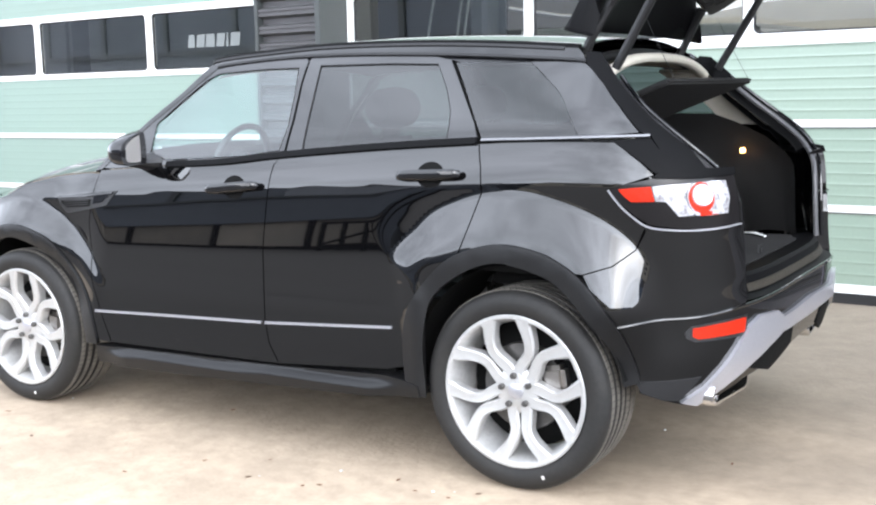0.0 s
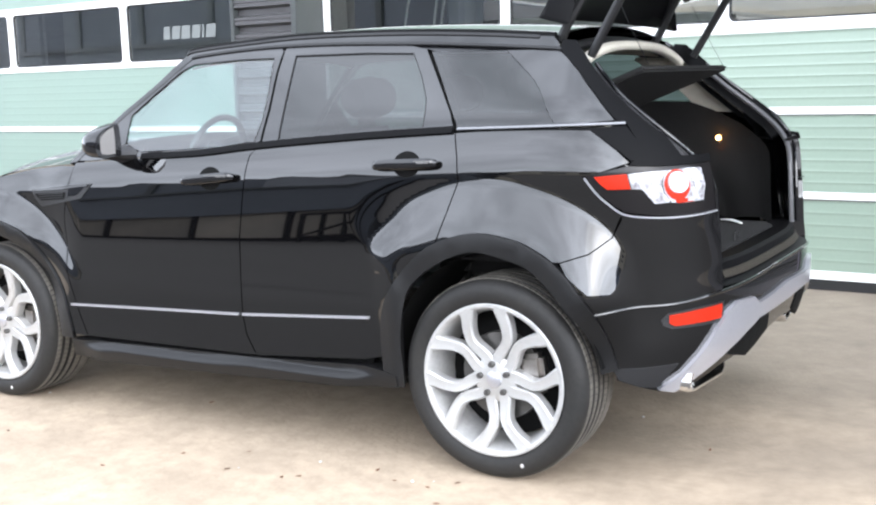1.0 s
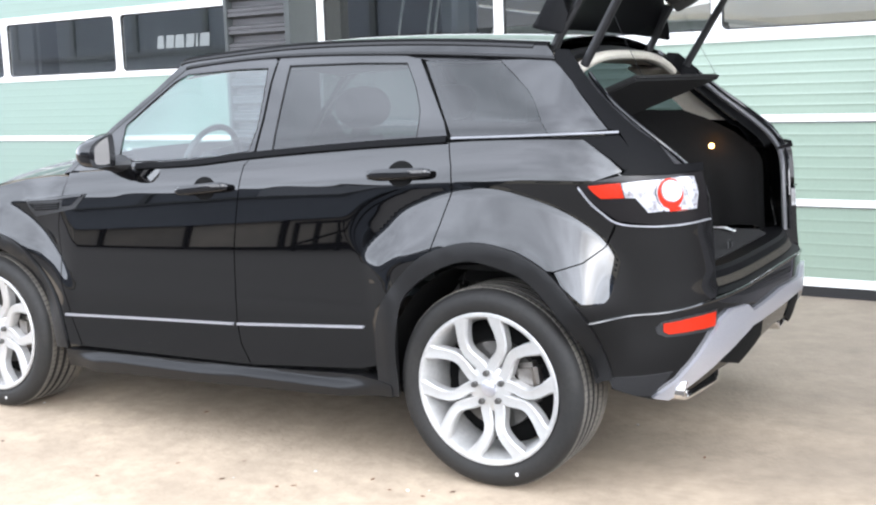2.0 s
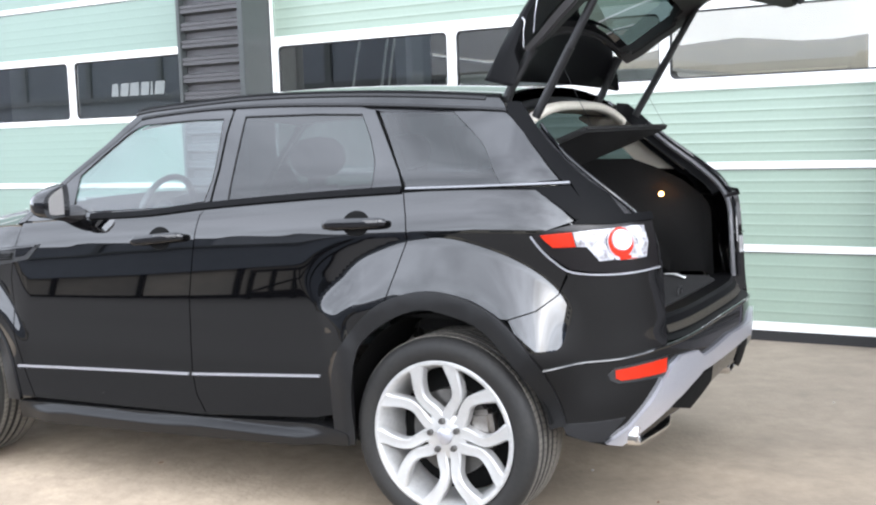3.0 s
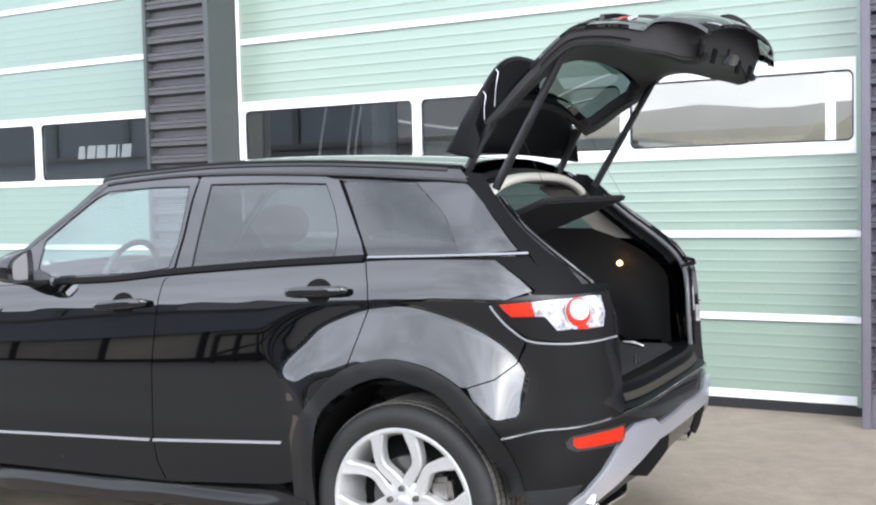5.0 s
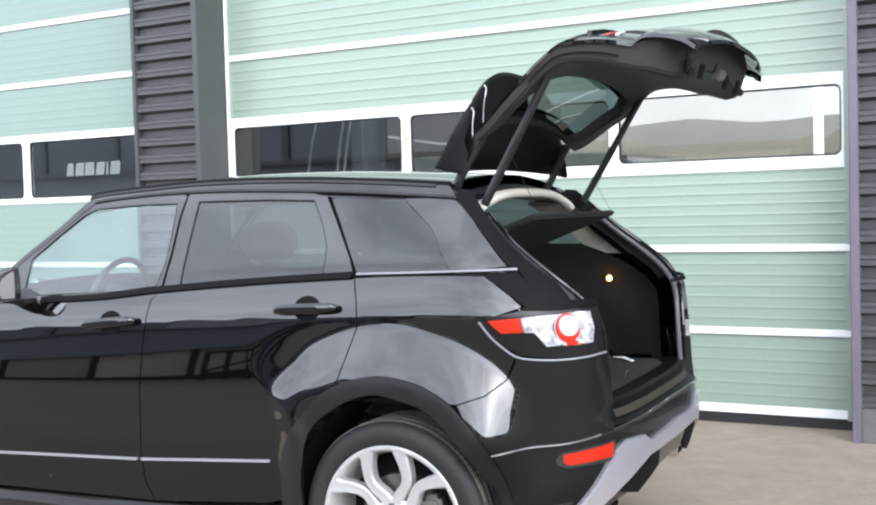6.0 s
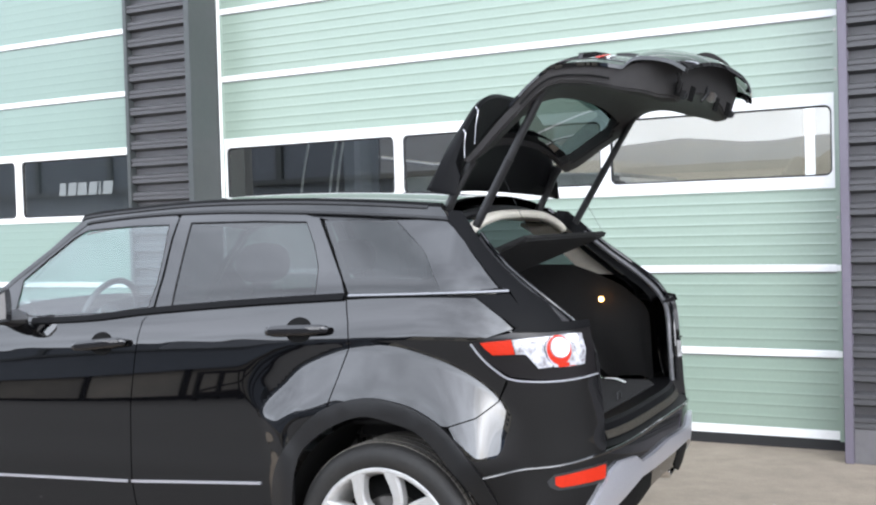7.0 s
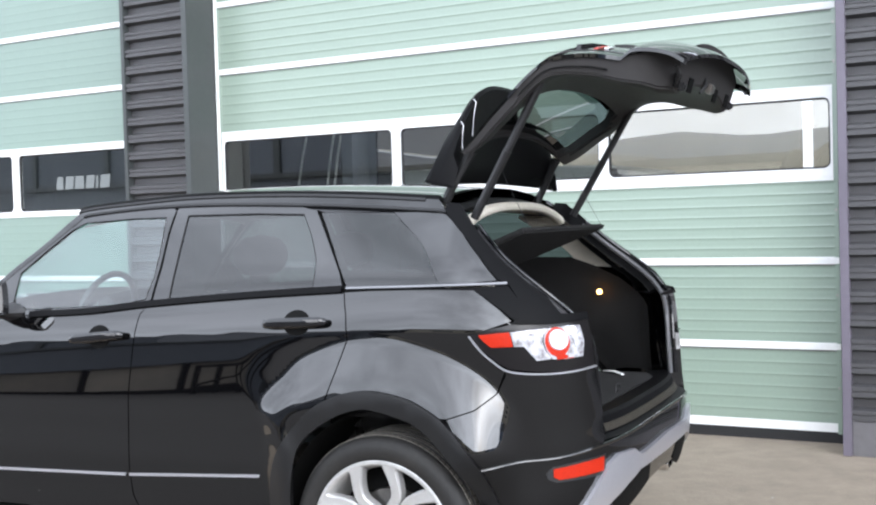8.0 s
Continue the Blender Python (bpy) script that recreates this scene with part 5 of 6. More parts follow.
# ---- wheels
def wheel_meshes():
    R, RIM = 0.372, 0.282
    tyre = lathe([(RIM - 0.010, 0.028), (RIM + 0.004, 0.012), (RIM + 0.015, 0.004), (RIM + 0.040, -0.002), (R - 0.030, 0.002), (R - 0.013, 0.013), (R - 0.0045, 0.030), (R - 0.001, 0.050),
                  (R, 0.065), (R - 0.006, 0.067), (R - 0.006, 0.074), (R, 0.076), (R + 0.001, 0.105), (R - 0.007, 0.107), (R - 0.007, 0.117), (R + 0.001, 0.119), (R + 0.001, 0.148), (R - 0.007, 0.150), (R - 0.007, 0.160), (R, 0.162), (R, 0.198), (R - 0.007, 0.199), (R - 0.007, 0.204), (R, 0.205),
                  (R, 0.235), (R - 0.004, 0.262), (R - 0.011, 0.276), (R - 0.036, 0.286), (RIM - 0.01, 0.245), (RIM - 0.012, 0.12)], 96)
    barrel = lathe([(RIM - 0.002, 0.014), (RIM + 0.003, 0.008), (RIM - 0.001, 0.003), (RIM - 0.010, 0.003), (RIM - 0.016, 0.008), (RIM - 0.021, 0.022), (RIM - 0.030, 0.050), (RIM - 0.038, 0.10), (RIM - 0.036, 0.19), (RIM - 0.010, 0.225)], 80)
    arms = []
    for sg in (-1, 1):
        arm = bmesh.new()
        line = [(0.040, 6), (0.085, 17), (0.130, 26.0), (0.165, 27.0), (0.205, 22.5), (0.248, 17.0), (0.274, 16.0)]
        depth = [0.032, 0.031, 0.026, 0.020, 0.013, 0.007, 0.003]
        half = [0.026, 0.023, 0.0210, 0.0205, 0.0215, 0.026, 0.040]
        cs = curve([(r, a, d, h) for (r, a), d, h in zip(line, depth, half)], 3)
        mid = [Vector((r * math.cos(sg * math.radians(a)), d, r * math.sin(sg * math.radians(a)))) for r, a, d, h in cs]
        rows = []
        for i, p in enumerate(mid):
            t = (mid[min(i + 1, len(mid) - 1)] - mid[max(i - 1, 0)]).normalized()
            w = t.cross(Vector((0, 1, 0))).normalized() * cs[i][3]
            dn = Vector((0, 1, 0))
            rows.append([arm.verts.new(q) for q in (p - w + dn * 0.045, p - w + dn * 0.008, p - w * 0.72, p - w * 0.30 + dn * 0.0012, p + w * 0.30 + dn * 0.0012, p + w * 0.72, p + w + dn * 0.008, p + w + dn * 0.045)])
        for a, b in zip(rows, rows[1:]):
            for j in range(7):
                arm.faces.new((a[j], a[j + 1], b[j + 1], b[j]))
        bmesh.ops.recalc_face_normals(arm, faces=arm.faces)
        if sum(f.normal.y for f in arm.faces) > 0:
            bmesh.ops.reverse_faces(arm, faces=arm.faces)
        me = bpy.data.meshes.new("spoke")
        arm.to_mesh(me)
        arm.free()
        arms.append(me)
    hub = lathe([(0.0, 0.026), (0.030, 0.026), (0.033, 0.029), (0.040, 0.030), (0.075, 0.034), (0.086, 0.040), (0.088, 0.085)], 48)
    return tyre, barrel, arms, hub


ARMS = []


def wheel(x, side):
    tyre, rim, arms, hub = wheel_meshes()
    ARMS.append(arms)
    turn = Matrix.Translation((x + 0.008, -0.969 * side, 0.3710)) @ (Matrix.Identity(4) if side > 0 else pose(0, 0, 0, 0, 0, 180)) @ (pose(0, 0, 0, 0, 11 if x < -1 else 0, 0))
    body = part("wheel", rim, BARREL, car, "silver alloy wheel with five split spokes", turn)
    part("tyre", tyre, RUBBER, body, "black low-profile tyre")
    part("hub", hub, ALLOY, body)
    for k in range(5):
        for me in ARMS[0]:
            put("spoke", me, ALLOY, body, m=pose(0, 0, 0, 0, -(97 + 72 * k), 0))
    cap = lathe([(0.0, 0.016), (0.019, 0.017), (0.028, 0.021), (0.031, 0.027)], 32)
    part("hub_cap", cap, SILVER, body)
    nut = lathe([(0.0, 0.010), (0.009, 0.010), (0.0115, 0.014), (0.0115, 0.036)], 6)
    first = None
    for k in range(5):
        a = math.radians(97 + 72 * k)
        m = Matrix.Translation((0.057 * math.cos(a), 0, 0.057 * math.sin(a)))
        if first is None:
            first = part("lug_nut", nut, DARK_STEEL, body, m=m)
        else:
            put("lug_nut", first.data, STEEL, body, m=m)
    disc = lathe([(0.09, 0.095), (0.162, 0.095), (0.165, 0.10), (0.165, 0.118), (0.162, 0.123), (0.09, 0.123)], 48)
    part("brake_disc", disc, DARK_STEEL, body)
    part("hub_backing", lathe([(0.0, 0.10), (0.10, 0.10), (0.24, 0.165), (0.24, 0.17)], 32), SHADOW_BLACK, body)
    cal = add_box(bmesh.new(), 0.085, 0.175, 0.075, 0.145, -0.075, 0.075, 0.018)
    part("brake_caliper", cal, STEEL, body, m=pose(0, 0, 0, 0, -8, 0) if side > 0 else pose(0, 0, 0, 0, 188, 0))
    # blocks cut into the shoulders of the tread
    bm = bmesh.new()
    for k in range(96):
        a = 2 * math.pi * k / 96
        for y0, y1, sk in ((0.040, 0.062, 0.5), (0.080, 0.102, -0.4), (0.123, 0.146, 0.4), (0.166, 0.196, -0.5), (0.206, 0.250, 0.5)):
            r0 = 0.3682 if y0 > 0.04 else 0.3662
            q = [bm.verts.new(((r0 + h) * math.cos(a + da + sk * (yy - y0)), yy, (r0 + h) * math.sin(a + da + sk * (yy - y0)))) for h in (0.0, 0.0058) for da, yy in ((0, y0), (0.056, y0), (0.056, y1), (0, y1))]
            for f in ((4, 5, 6, 7), (0, 1, 5, 4), (1, 2, 6, 5), (2, 3, 7, 6), (3, 0, 4, 7)):
                bm.faces.new([q[i] for i in f])
    bmesh.ops.recalc_face_normals(bm, faces=bm.faces)
    part("tread", bm, TREAD, body, "dusty block tread", smooth=False)["kind"] = "stuff"
    part("valve_mark", box(-0.006, 0.006, -0.006, -0.001, -0.330, -0.316, 0.002), LETTER, body, m=pose(0, 0, 0, 0, -22, 0))
    return body


for x in (0.0, HUB_F):
    for side in (1, -1):
        wheel(x, side)


# ---- door furniture
MIRROR_RIM = curve([(-1.104, 1.190), (-1.100, 1.258), (-1.060, 1.298), (-0.990, 1.326), (-0.962, 1.316), (-0.957, 1.180), (-0.985, 1.160), (-1.078, 1.162), (-1.104, 1.190)], 4)[:-1]
MIRROR_RIM = [(-1.030 + (y + 1.030) * 0.84, 1.236 + (z - 1.240) * 0.84) for y, z in MIRROR_RIM]


def handle(s0, z0, s1, z1, right):
    mid_s, mid_z = (s0 + s1) / 2, (z0 + z1) / 2
    cup = [(mid_s + 0.060 * math.cos(a), mid_z + 0.004 + 0.048 * math.sin(a)) for a in [2 * math.pi * k / 28 for k in range(28)]]
    bar = flank_line([(s0, z0), (s0 + 0.02, z0), (s0 + 0.06, z0 + 0.003), (mid_s, mid_z), (s1 - 0.05, z1 - 0.002), (s1 - 0.015, z1), (s1, z1)], 0.030)
    ends = flank_line([(s0, z0), (s1, z1)], 0.006)
    bar[0], bar[-1] = bar[0].lerp(ends[0], 0.8), bar[-1].lerp(ends[1], 0.6)
    if right:
        bar = mirrored(bar)
    ob = part("door_handle", sweep([tuple(p) for p in curve([tuple(p) for p in bar], 4)], [0.012 + 0.005 * math.sin(math.pi * k / 24) for k in range(25)], 10, squash=1.25), GLOSS, car, "gloss black pull handle")
    # flush black oval paints the dark of the hollow behind the handle
    skin("handle_cup", cup, SHADOW_BLACK, ob, off=0.0015, fold=0.0, gap=0.02, right=right)
    # grey metal strip paints the highlight along the black handle
    skin("handle_blade", strip([(s1 - 0.130, z1 - 0.003), (s1 - 0.070, z1), (s1 - 0.012, z1 + 0.002)], 0.0045), DARK_STEEL, ob, off=0.0460, fold=0.004, gap=0.02, right=right, label="thin grey strip drawn as the handle's highlight")


for right in (False, True):
    handle(-0.474, 1.138, -0.210, 1.149, right)
    handle(-1.432, 1.064, -1.163, 1.084, right)
    vent = skin("wing_vent", [(-2.405, 1.006), (-2.140, 1.030), (-1.985, 1.043), (-2.053, 0.976), (-2.150, 0.960), (-2.340, 0.930), (-2.375, 0.962)], SATIN, car, off=0.003, fold=0.01, gap=0.02, right=right)
    skin("vent_slot", [(-2.380, 0.988), (-2.150, 1.002), (-2.158, 0.970), (-2.335, 0.958)], SHADOW_BLACK, vent, off=0.005, fold=0.0, gap=0.02, right=right)
    skin("vent_slot", [(-2.132, 1.014), (-2.030, 1.026), (-2.080, 0.990), (-2.138, 0.982)], GLOSS, vent, off=0.005, fold=0.0, gap=0.02, right=right)
    skin("vent_blade", strip([(-2.385, 1.004), (-2.143, 1.020), (-2.01, 1.034)], 0.005), GLOSS, vent, off=0.009, fold=0.006, gap=0.02, right=right)
    for z0 in (0.966, 0.976, 0.986):
        skin("vent_bar", strip([(-2.345, z0), (-2.165, z0 + 0.012)], 0.0016), SATIN, vent, off=0.007, fold=0.002, gap=0.02, right=right)
    sg = -1 if right else 1
    bm = bmesh.new()
    rows = []
    for x, k in ((-1.872, 0.40), (-1.865, 0.68), (-1.845, 0.88), (-1.818, 0.98), (-1.778, 1.0), (-1.764, 0.96)):
        rows.append([bm.verts.new((x + 0.02 * (y + 1.030) / 0.1, (-1.030 + (y + 1.030) * k) * sg, 1.238 + (z - 1.238) * k)) for y, z in MIRROR_RIM])
    for a, b in zip(rows, rows[1:]):
        for k in range(len(a)):
            bm.faces.new((a[k], a[(k + 1) % len(a)], b[(k + 1) % len(b)], b[k]))
    bm.faces.new(rows[0])
    bm.faces.new(rows[-1])
    bmesh.ops.recalc_face_normals(bm, faces=bm.faces)
    mirror = part("door_mirror", bm, GLOSS, car, "gloss black door mirror")
    part("mirror_glass", plate([((y + 1.030) * 0.66 * sg, z - 1.240) for y, z in shrink(MIRROR_RIM, 0.014)], [], 0.004, 0.5), MIRROR, mirror, m=Matrix.Translation((-1.757, -1.040 * sg, 1.240)) @ pose(0, 0, 0, 0, 0, 90 - 25 * sg) @ pose(0, 0, 0, 1.5))
    part("mirror_foot", sweep([(-1.82, -0.88 * sg, 1.172), (-1.825, -0.93 * sg, 1.172), (-1.83, -1.02 * sg, 1.185)], [0.085, 0.055, 0.04], 12, squash=0.5), SATIN, mirror)

# ---- tailgate: shaped as if shut, then swung up about its hinges
HINGE, SWING = Vector((0.040, 0, 1.580)), -73.4
OPEN = Matrix.Translation(HINGE) @ pose(0, 0, 0, 0, SWING, 0) @ Matrix.Translation(-HINGE)
# stations down the shut gate: edge x, half width, edge z, bow at the middle, rise at the middle, depth of the inner trim
GATE_ROWS = [
    (0.272, 0.590, 1.487, 0.10, 0.045, 0.040),
    (0.335, 0.625, 1.435, 0.10, 0.035, 0.050),
    (0.430, 0.665, 1.370, 0.10, 0.020, 0.055),
    (0.520, 0.700, 1.303, 0.10, 0.010, 0.062),
    (0.625, 0.705, 1.235, 0.095, 0.0, 0.078),
    (0.700, 0.690, 1.170, 0.085, 0.0, 0.095),
    (0.742, 0.645, 1.060, 0.075, 0.0, 0.108),
    (0.755, 0.630, 0.945, 0.075, 0.0, 0.120),
]
BULGE_ROWS = [
    (0.762, 0.632, 0.940, 0.075, 0.0, 0.0),
    (0.792, 0.642, 0.908, 0.078, 0.0, 0.0),
    (0.806, 0.655, 0.840, 0.074, 0.0, 0.0),
    (0.806, 0.665, 0.770, 0.074, -0.02, 0.0),
    (0.790, 0.668, 0.715, 0.074, -0.025, 0.0),
]
ROUND = 2.6


def gate_line(row, v, back=0.0, nudge=0.0):
    """A point of the shut gate at v from -1 (left) to 1, back metres inside it."""
    x, w, z, bow, rise = row[:5]
    k = 1 - abs(v) ** ROUND
    lean = step(1.17, 1.42, z)
    n = Vector((-1.0 + 0.42 * lean, 0.0, -0.80 * lean)).normalized()
    return Vector((x + bow * k, (w - nudge) * v, z + rise * k)) + n * back


def gate_sheet(name, rows, mat, parent, back=0.0, wide=1.0, n=28, label="", m=None, edge=0.014):
    """A skin over part of the gate with its rim folded inwards."""
    bm = bmesh.new()
    line = [-wide + 2 * wide * k / n for k in range(n + 1)]
    vs = [[bm.verts.new(gate_line(r, v, back)) for v in line] for r in rows]
    for a, b in zip(vs, vs[1:]):
        for k in range(n):
            bm.faces.new((a[k], b[k], b[k + 1], a[k + 1]))
    if edge:
        rim = [(rows[0], v) for v in line] + [(r, wide) for r in rows[1:]] + [(rows[-1], v) for v in line[-2::-1]] + [(r, -wide) for r in rows[-2:0:-1]]
        top = vs[0] + [r[-1] for r in vs[1:]] + vs[-1][-2::-1] + [r[0] for r in vs[-2:0:-1]]
        low = [bm.verts.new(gate_line(r, v, back + edge)) for r, v in rim]
        for i in range(len(rim)):
            j = (i + 1) % len(rim)
            bm.faces.new((top[i], top[j], low[j], low[i]))
    bmesh.ops.recalc_face_normals(bm, faces=bm.faces)
    return part(name, bm, mat, parent, label, m)


def gate_at(z):
    """The station of the shut gate at one height."""
    rows = GATE_ROWS + BULGE_ROWS[1:]
    for a, b in zip(rows, rows[1:]):
        if a[2] >= z >= b[2]:
            t = (a[2] - z) / (a[2] - b[2])
            return tuple(p + (q - p) * t for p, q in zip(a, b))
    return rows[-1]


def gate_patch(name, y0, y1, z0, z1, out_by, mat, parent, label="", thick=0.004):
    """A thin raised plate on the outside of the gate."""
    rows = []
    for k in range(4):
        r = gate_at(z1 + (z0 - z1) * k / 3)
        rows.append([gate_line(r, (y0 + (y1 - y0) * q / 8) / r[1], -out_by) for q in range(9)])
    bm = bmesh.new()
    top, low = ([[bm.verts.new(p - Vector((d, 0, 0))) for p in r] for r in rows] for d in (0.0, thick))
    for a, b, c, d in zip(top, top[1:], low, low[1:]):
        for k in range(8):
            bm.faces.new((a[k], b[k], b[k + 1], a[k + 1]))
            bm.faces.new((c[k], c[k + 1], d[k + 1], d[k]))
        bm.faces.new((a[0], c[0], d[0], b[0]))
        bm.faces.new((a[8], b[8], d[8], c[8]))
    for a, c in ((top[0], low[0]), (top[-1], low[-1])):
        for k in range(8):
            bm.faces.new((a[k], a[k + 1], c[k + 1], c[k]))
    bmesh.ops.recalc_face_normals(bm, faces=bm.faces)
    return part(name, bm, mat, parent, label)


def inner_trim(parent, upper):
    """Moulded lining: a frame round the window that thickens into a deep box below it."""
    bm = bmesh.new()
    foot = [(0.795 + 0.003 * k, 0.632 - 0.012 * k * k, 0.905 - 0.048 * k, 0.085, 0.0, 0.160 + 0.006 * k) for k in range(1, 4)]
    foot[-1] = foot[-1][:5] + (0.158,)
    rows = [r for r in upper if r[2] < 1.484] + foot
    n = 44
    cols = [-1 + 2 * k / n for k in range(n + 1)]
    grid = []
    for r in rows:
        inset = 0.010 + 0.10 * r[5]
        grid.append([bm.verts.new(gate_line(r, v, r[5] * (1 - 0.25 * max(0.0, abs(v) - 0.88) / 0.12), inset)) for v in cols])
    def opening(i, k):
        z, v = 0.5 * (rows[i][2] + rows[i + 1][2]), abs(0.5 * (cols[k] + cols[k + 1]))
        return 1.278 < z < 1.465 and v < 0.875 - 0.10 * step(1.36, 1.28, z) ** 2 - 0.06 * step(1.43, 1.47, z)
    keep = {(i, k) for i in range(len(rows) - 1) for k in range(n) if not opening(i, k)}
    for i, k in keep:
        bm.faces.new((grid[i][k], grid[i][k + 1], grid[i + 1][k + 1], grid[i + 1][k]))
    def wall(p, q, out_p, out_q):
        a, b = bm.verts.new(out_p), bm.verts.new(out_q)
        bm.faces.new((p, q, b, a))
    for i, k in keep:
        # the window's reveal reaches out to the pane
        for di, dk, c in ((0, 1, ((i, k + 1), (i + 1, k + 1))), (0, -1, ((i, k), (i + 1, k))), (1, 0, ((i + 1, k), (i + 1, k + 1))), (-1, 0, ((i, k), (i, k + 1)))):
            if 0 <= i + di < len(rows) - 1 and 0 <= k + dk < n and (i + di, k + dk) not in keep:
                (i0, k0), (i1, k1) = c
                wall(grid[i0][k0], grid[i1][k1], gate_line(rows[i0], cols[k0], 0.004), gate_line(rows[i1], cols[k1], 0.004))
    for k0 in (0, n):
        for i in range(len(rows) - 1):
            wall(grid[i][k0], grid[i + 1][k0], gate_line(rows[i], cols[k0] * 0.985, 0.010), gate_line(rows[i + 1], cols[k0] * 0.985, 0.010))
    for k in range(n):
        wall(grid[-1][k], grid[-1][k + 1], gate_line(rows[-1], cols[k], -0.005), gate_line(rows[-1], cols[k + 1], -0.005))
        wall(grid[0][k], grid[0][k + 1], gate_line(rows[0], cols[k], 0.006), gate_line(rows[0], cols[k + 1], 0.006))
    bmesh.ops.remove_doubles(bm, verts=bm.verts, dist=0.0004)
    bmesh.ops.recalc_face_normals(bm, faces=bm.faces)
    sharp = [e for e in bm.edges if e.calc_face_angle(0) > 0.9]
    bmesh.ops.bevel(bm, geom=sharp, offset=0.010, segments=2, affect="EDGES", clamp_overlap=True)
    return part("inner_trim", bm, GATE_TRIM, parent, "dark grey moulded inner trim")


def tailgate():
    upper, lower = curve(GATE_ROWS, 5), curve(BULGE_ROWS, 4)
    glass = [r for r in upper if r[2] > 1.296]
    garnish = [r for r in upper if 1.166 < r[2] < 1.310]
    panel = [r for r in upper if r[2] < 1.172]
    gate = gate_sheet("tailgate", panel + lower, PAINT, car, 0.006, label="raised black tailgate with grey inner trim", m=OPEN)
    gate_sheet("garnish", garnish, GLOSS, gate, -0.004, label="gloss black band under the window")
    g = gate_sheet("rear_window", glass, GATE_GLASS, gate, 0.0, wide=0.985, edge=0, label="tinted rear window")
    g.visible_shadow = False
    gate_sheet("glass_border", [r for r in upper if r[2] > 1.440], GLOSS, gate, 0.010, wide=0.97, edge=0)
    inner_trim(gate, upper)
    # a pressed line along the trim's side and a panel joint along the plate recess
    for sg in (-1, 1):
        side = [gate_line(r, sg, r[5] * 0.5, 0.004) for r in upper if 0.98 < r[2] < 1.28]
        part("trim_joint", sweep([tuple(p) for p in side], 0.0035, 6), SHADOW_BLACK, gate)
        part("panel_edge", sweep([tuple(gate_line(r, sg * 0.97, -0.002)) for r in panel], 0.003, 6), GLOSS, gate)
    # dark plates painted as the openings, and levers, in the lower edge
    for y in (-0.51, -0.30, 0.16, 0.40):
        part("lock_slot", box(0.690, 0.745, y - 0.036, y + 0.036, 0.757, 0.763, 0.002), SHADOW_BLACK, gate)
    for y, d in ((-0.58, 0.05), (-0.08, -0.05)):
        part("lock_lever", sweep([(0.765, y, 0.760), (0.735, y + d * 0.5, 0.748), (0.705, y + d, 0.756)], [0.006, 0.009, 0.006], 8), SATIN, gate)
    for y in (-0.60, 0.60):
        part("lip_hook", sweep([(0.800, y, 0.752), (0.785, y, 0.728), (0.770, y, 0.722)], [0.011, 0.009, 0.006], 8), SATIN, gate)
        part("buffer", box(-0.016, 0.016, -0.016, 0.016, -0.02, 0.02, 0.007), SATIN, gate, m=Matrix.Translation((0.70, y * 0.75, 0.755)))
    part("latch", box(-0.02, 0.02, -0.03, 0.03, -0.014, 0.014, 0.006), STEEL, gate, m=Matrix.Translation((0.735, 0.03, 0.757)))
    # raised name marks, badge and plate carrier
    for k in range(10):
        y = -0.36 + 0.068 * k + (0.04 if k > 4 else 0)
        gate_patch("mark", y, y + 0.036, 1.215, 1.245, 0.012, LETTER, gate, "plain bright metal letter mark")
    gate_patch("badge", -0.56, -0.45, 1.058, 1.075, 0.001, BADGE_RED, gate)
    gate_patch("badge", -0.53, -0.46, 1.030, 1.046, 0.001, LETTER, gate)
    gate_patch("plate_carrier", -0.28, 0.28, 0.965, 1.090, 0.008, SATIN, gate, thick=0.012)
    gate_patch("grip_bar", -0.50, 0.50, 1.145, 1.163, 0.016, GLOSS, gate, thick=0.02)
    # spoiler
    bm = bmesh.new()
    rows = []
    n = 32
    for k in range(n + 1):
        t = -1 + 2 * k / n
        y = 0.61 * t
        a = abs(t)
        crown = 0.058 * (1 - a * a)
        wing = step(0.80, 1.0, a)
        back = 0.150 + 0.395 * max(0.0, 1 - a ** 2.9) ** 0.714
        front, zt = 0.128, 1.592 + crown
        zb = zt - 0.035 - 0.02 * a * a
        drop = 0.025 * wing
        prof = [(front, zt), (front + (back - front) * 0.35, zt - 0.004), (front + (back - front) * 0.75, zt - 0.018), (back, zb), (back + 0.008, zb - 0.012), (back - 0.004, zb - 0.026 - drop * 0.25), (back - 0.20 * (back - front), zb - 0.032 - drop * 0.7), (back - 0.40 * (back - front), zb - 0.046 - drop), (front + 0.20 * (back - front), zb - 0.044 - drop * 0.6), (front, zt - 0.045)]
        rows.append([bm.verts.new((x, y, z)) for x, z in prof])
    for a, b in zip(rows, rows[1:]):
        for j in range(len(a)):
            q = (j + 1) % len(a)
            bm.faces.new((a[j], a[q], b[q], b[j]))
    bm.faces.new(rows[0])
    bm.faces.new(rows[-1])
    bmesh.ops.recalc_face_normals(bm, faces=bm.faces)
    seams = [[rows[k][j].co + Vector((0.002, -0.002, -0.002)) for j in (4, 5, 6, 7)] for k in (3, 6)]
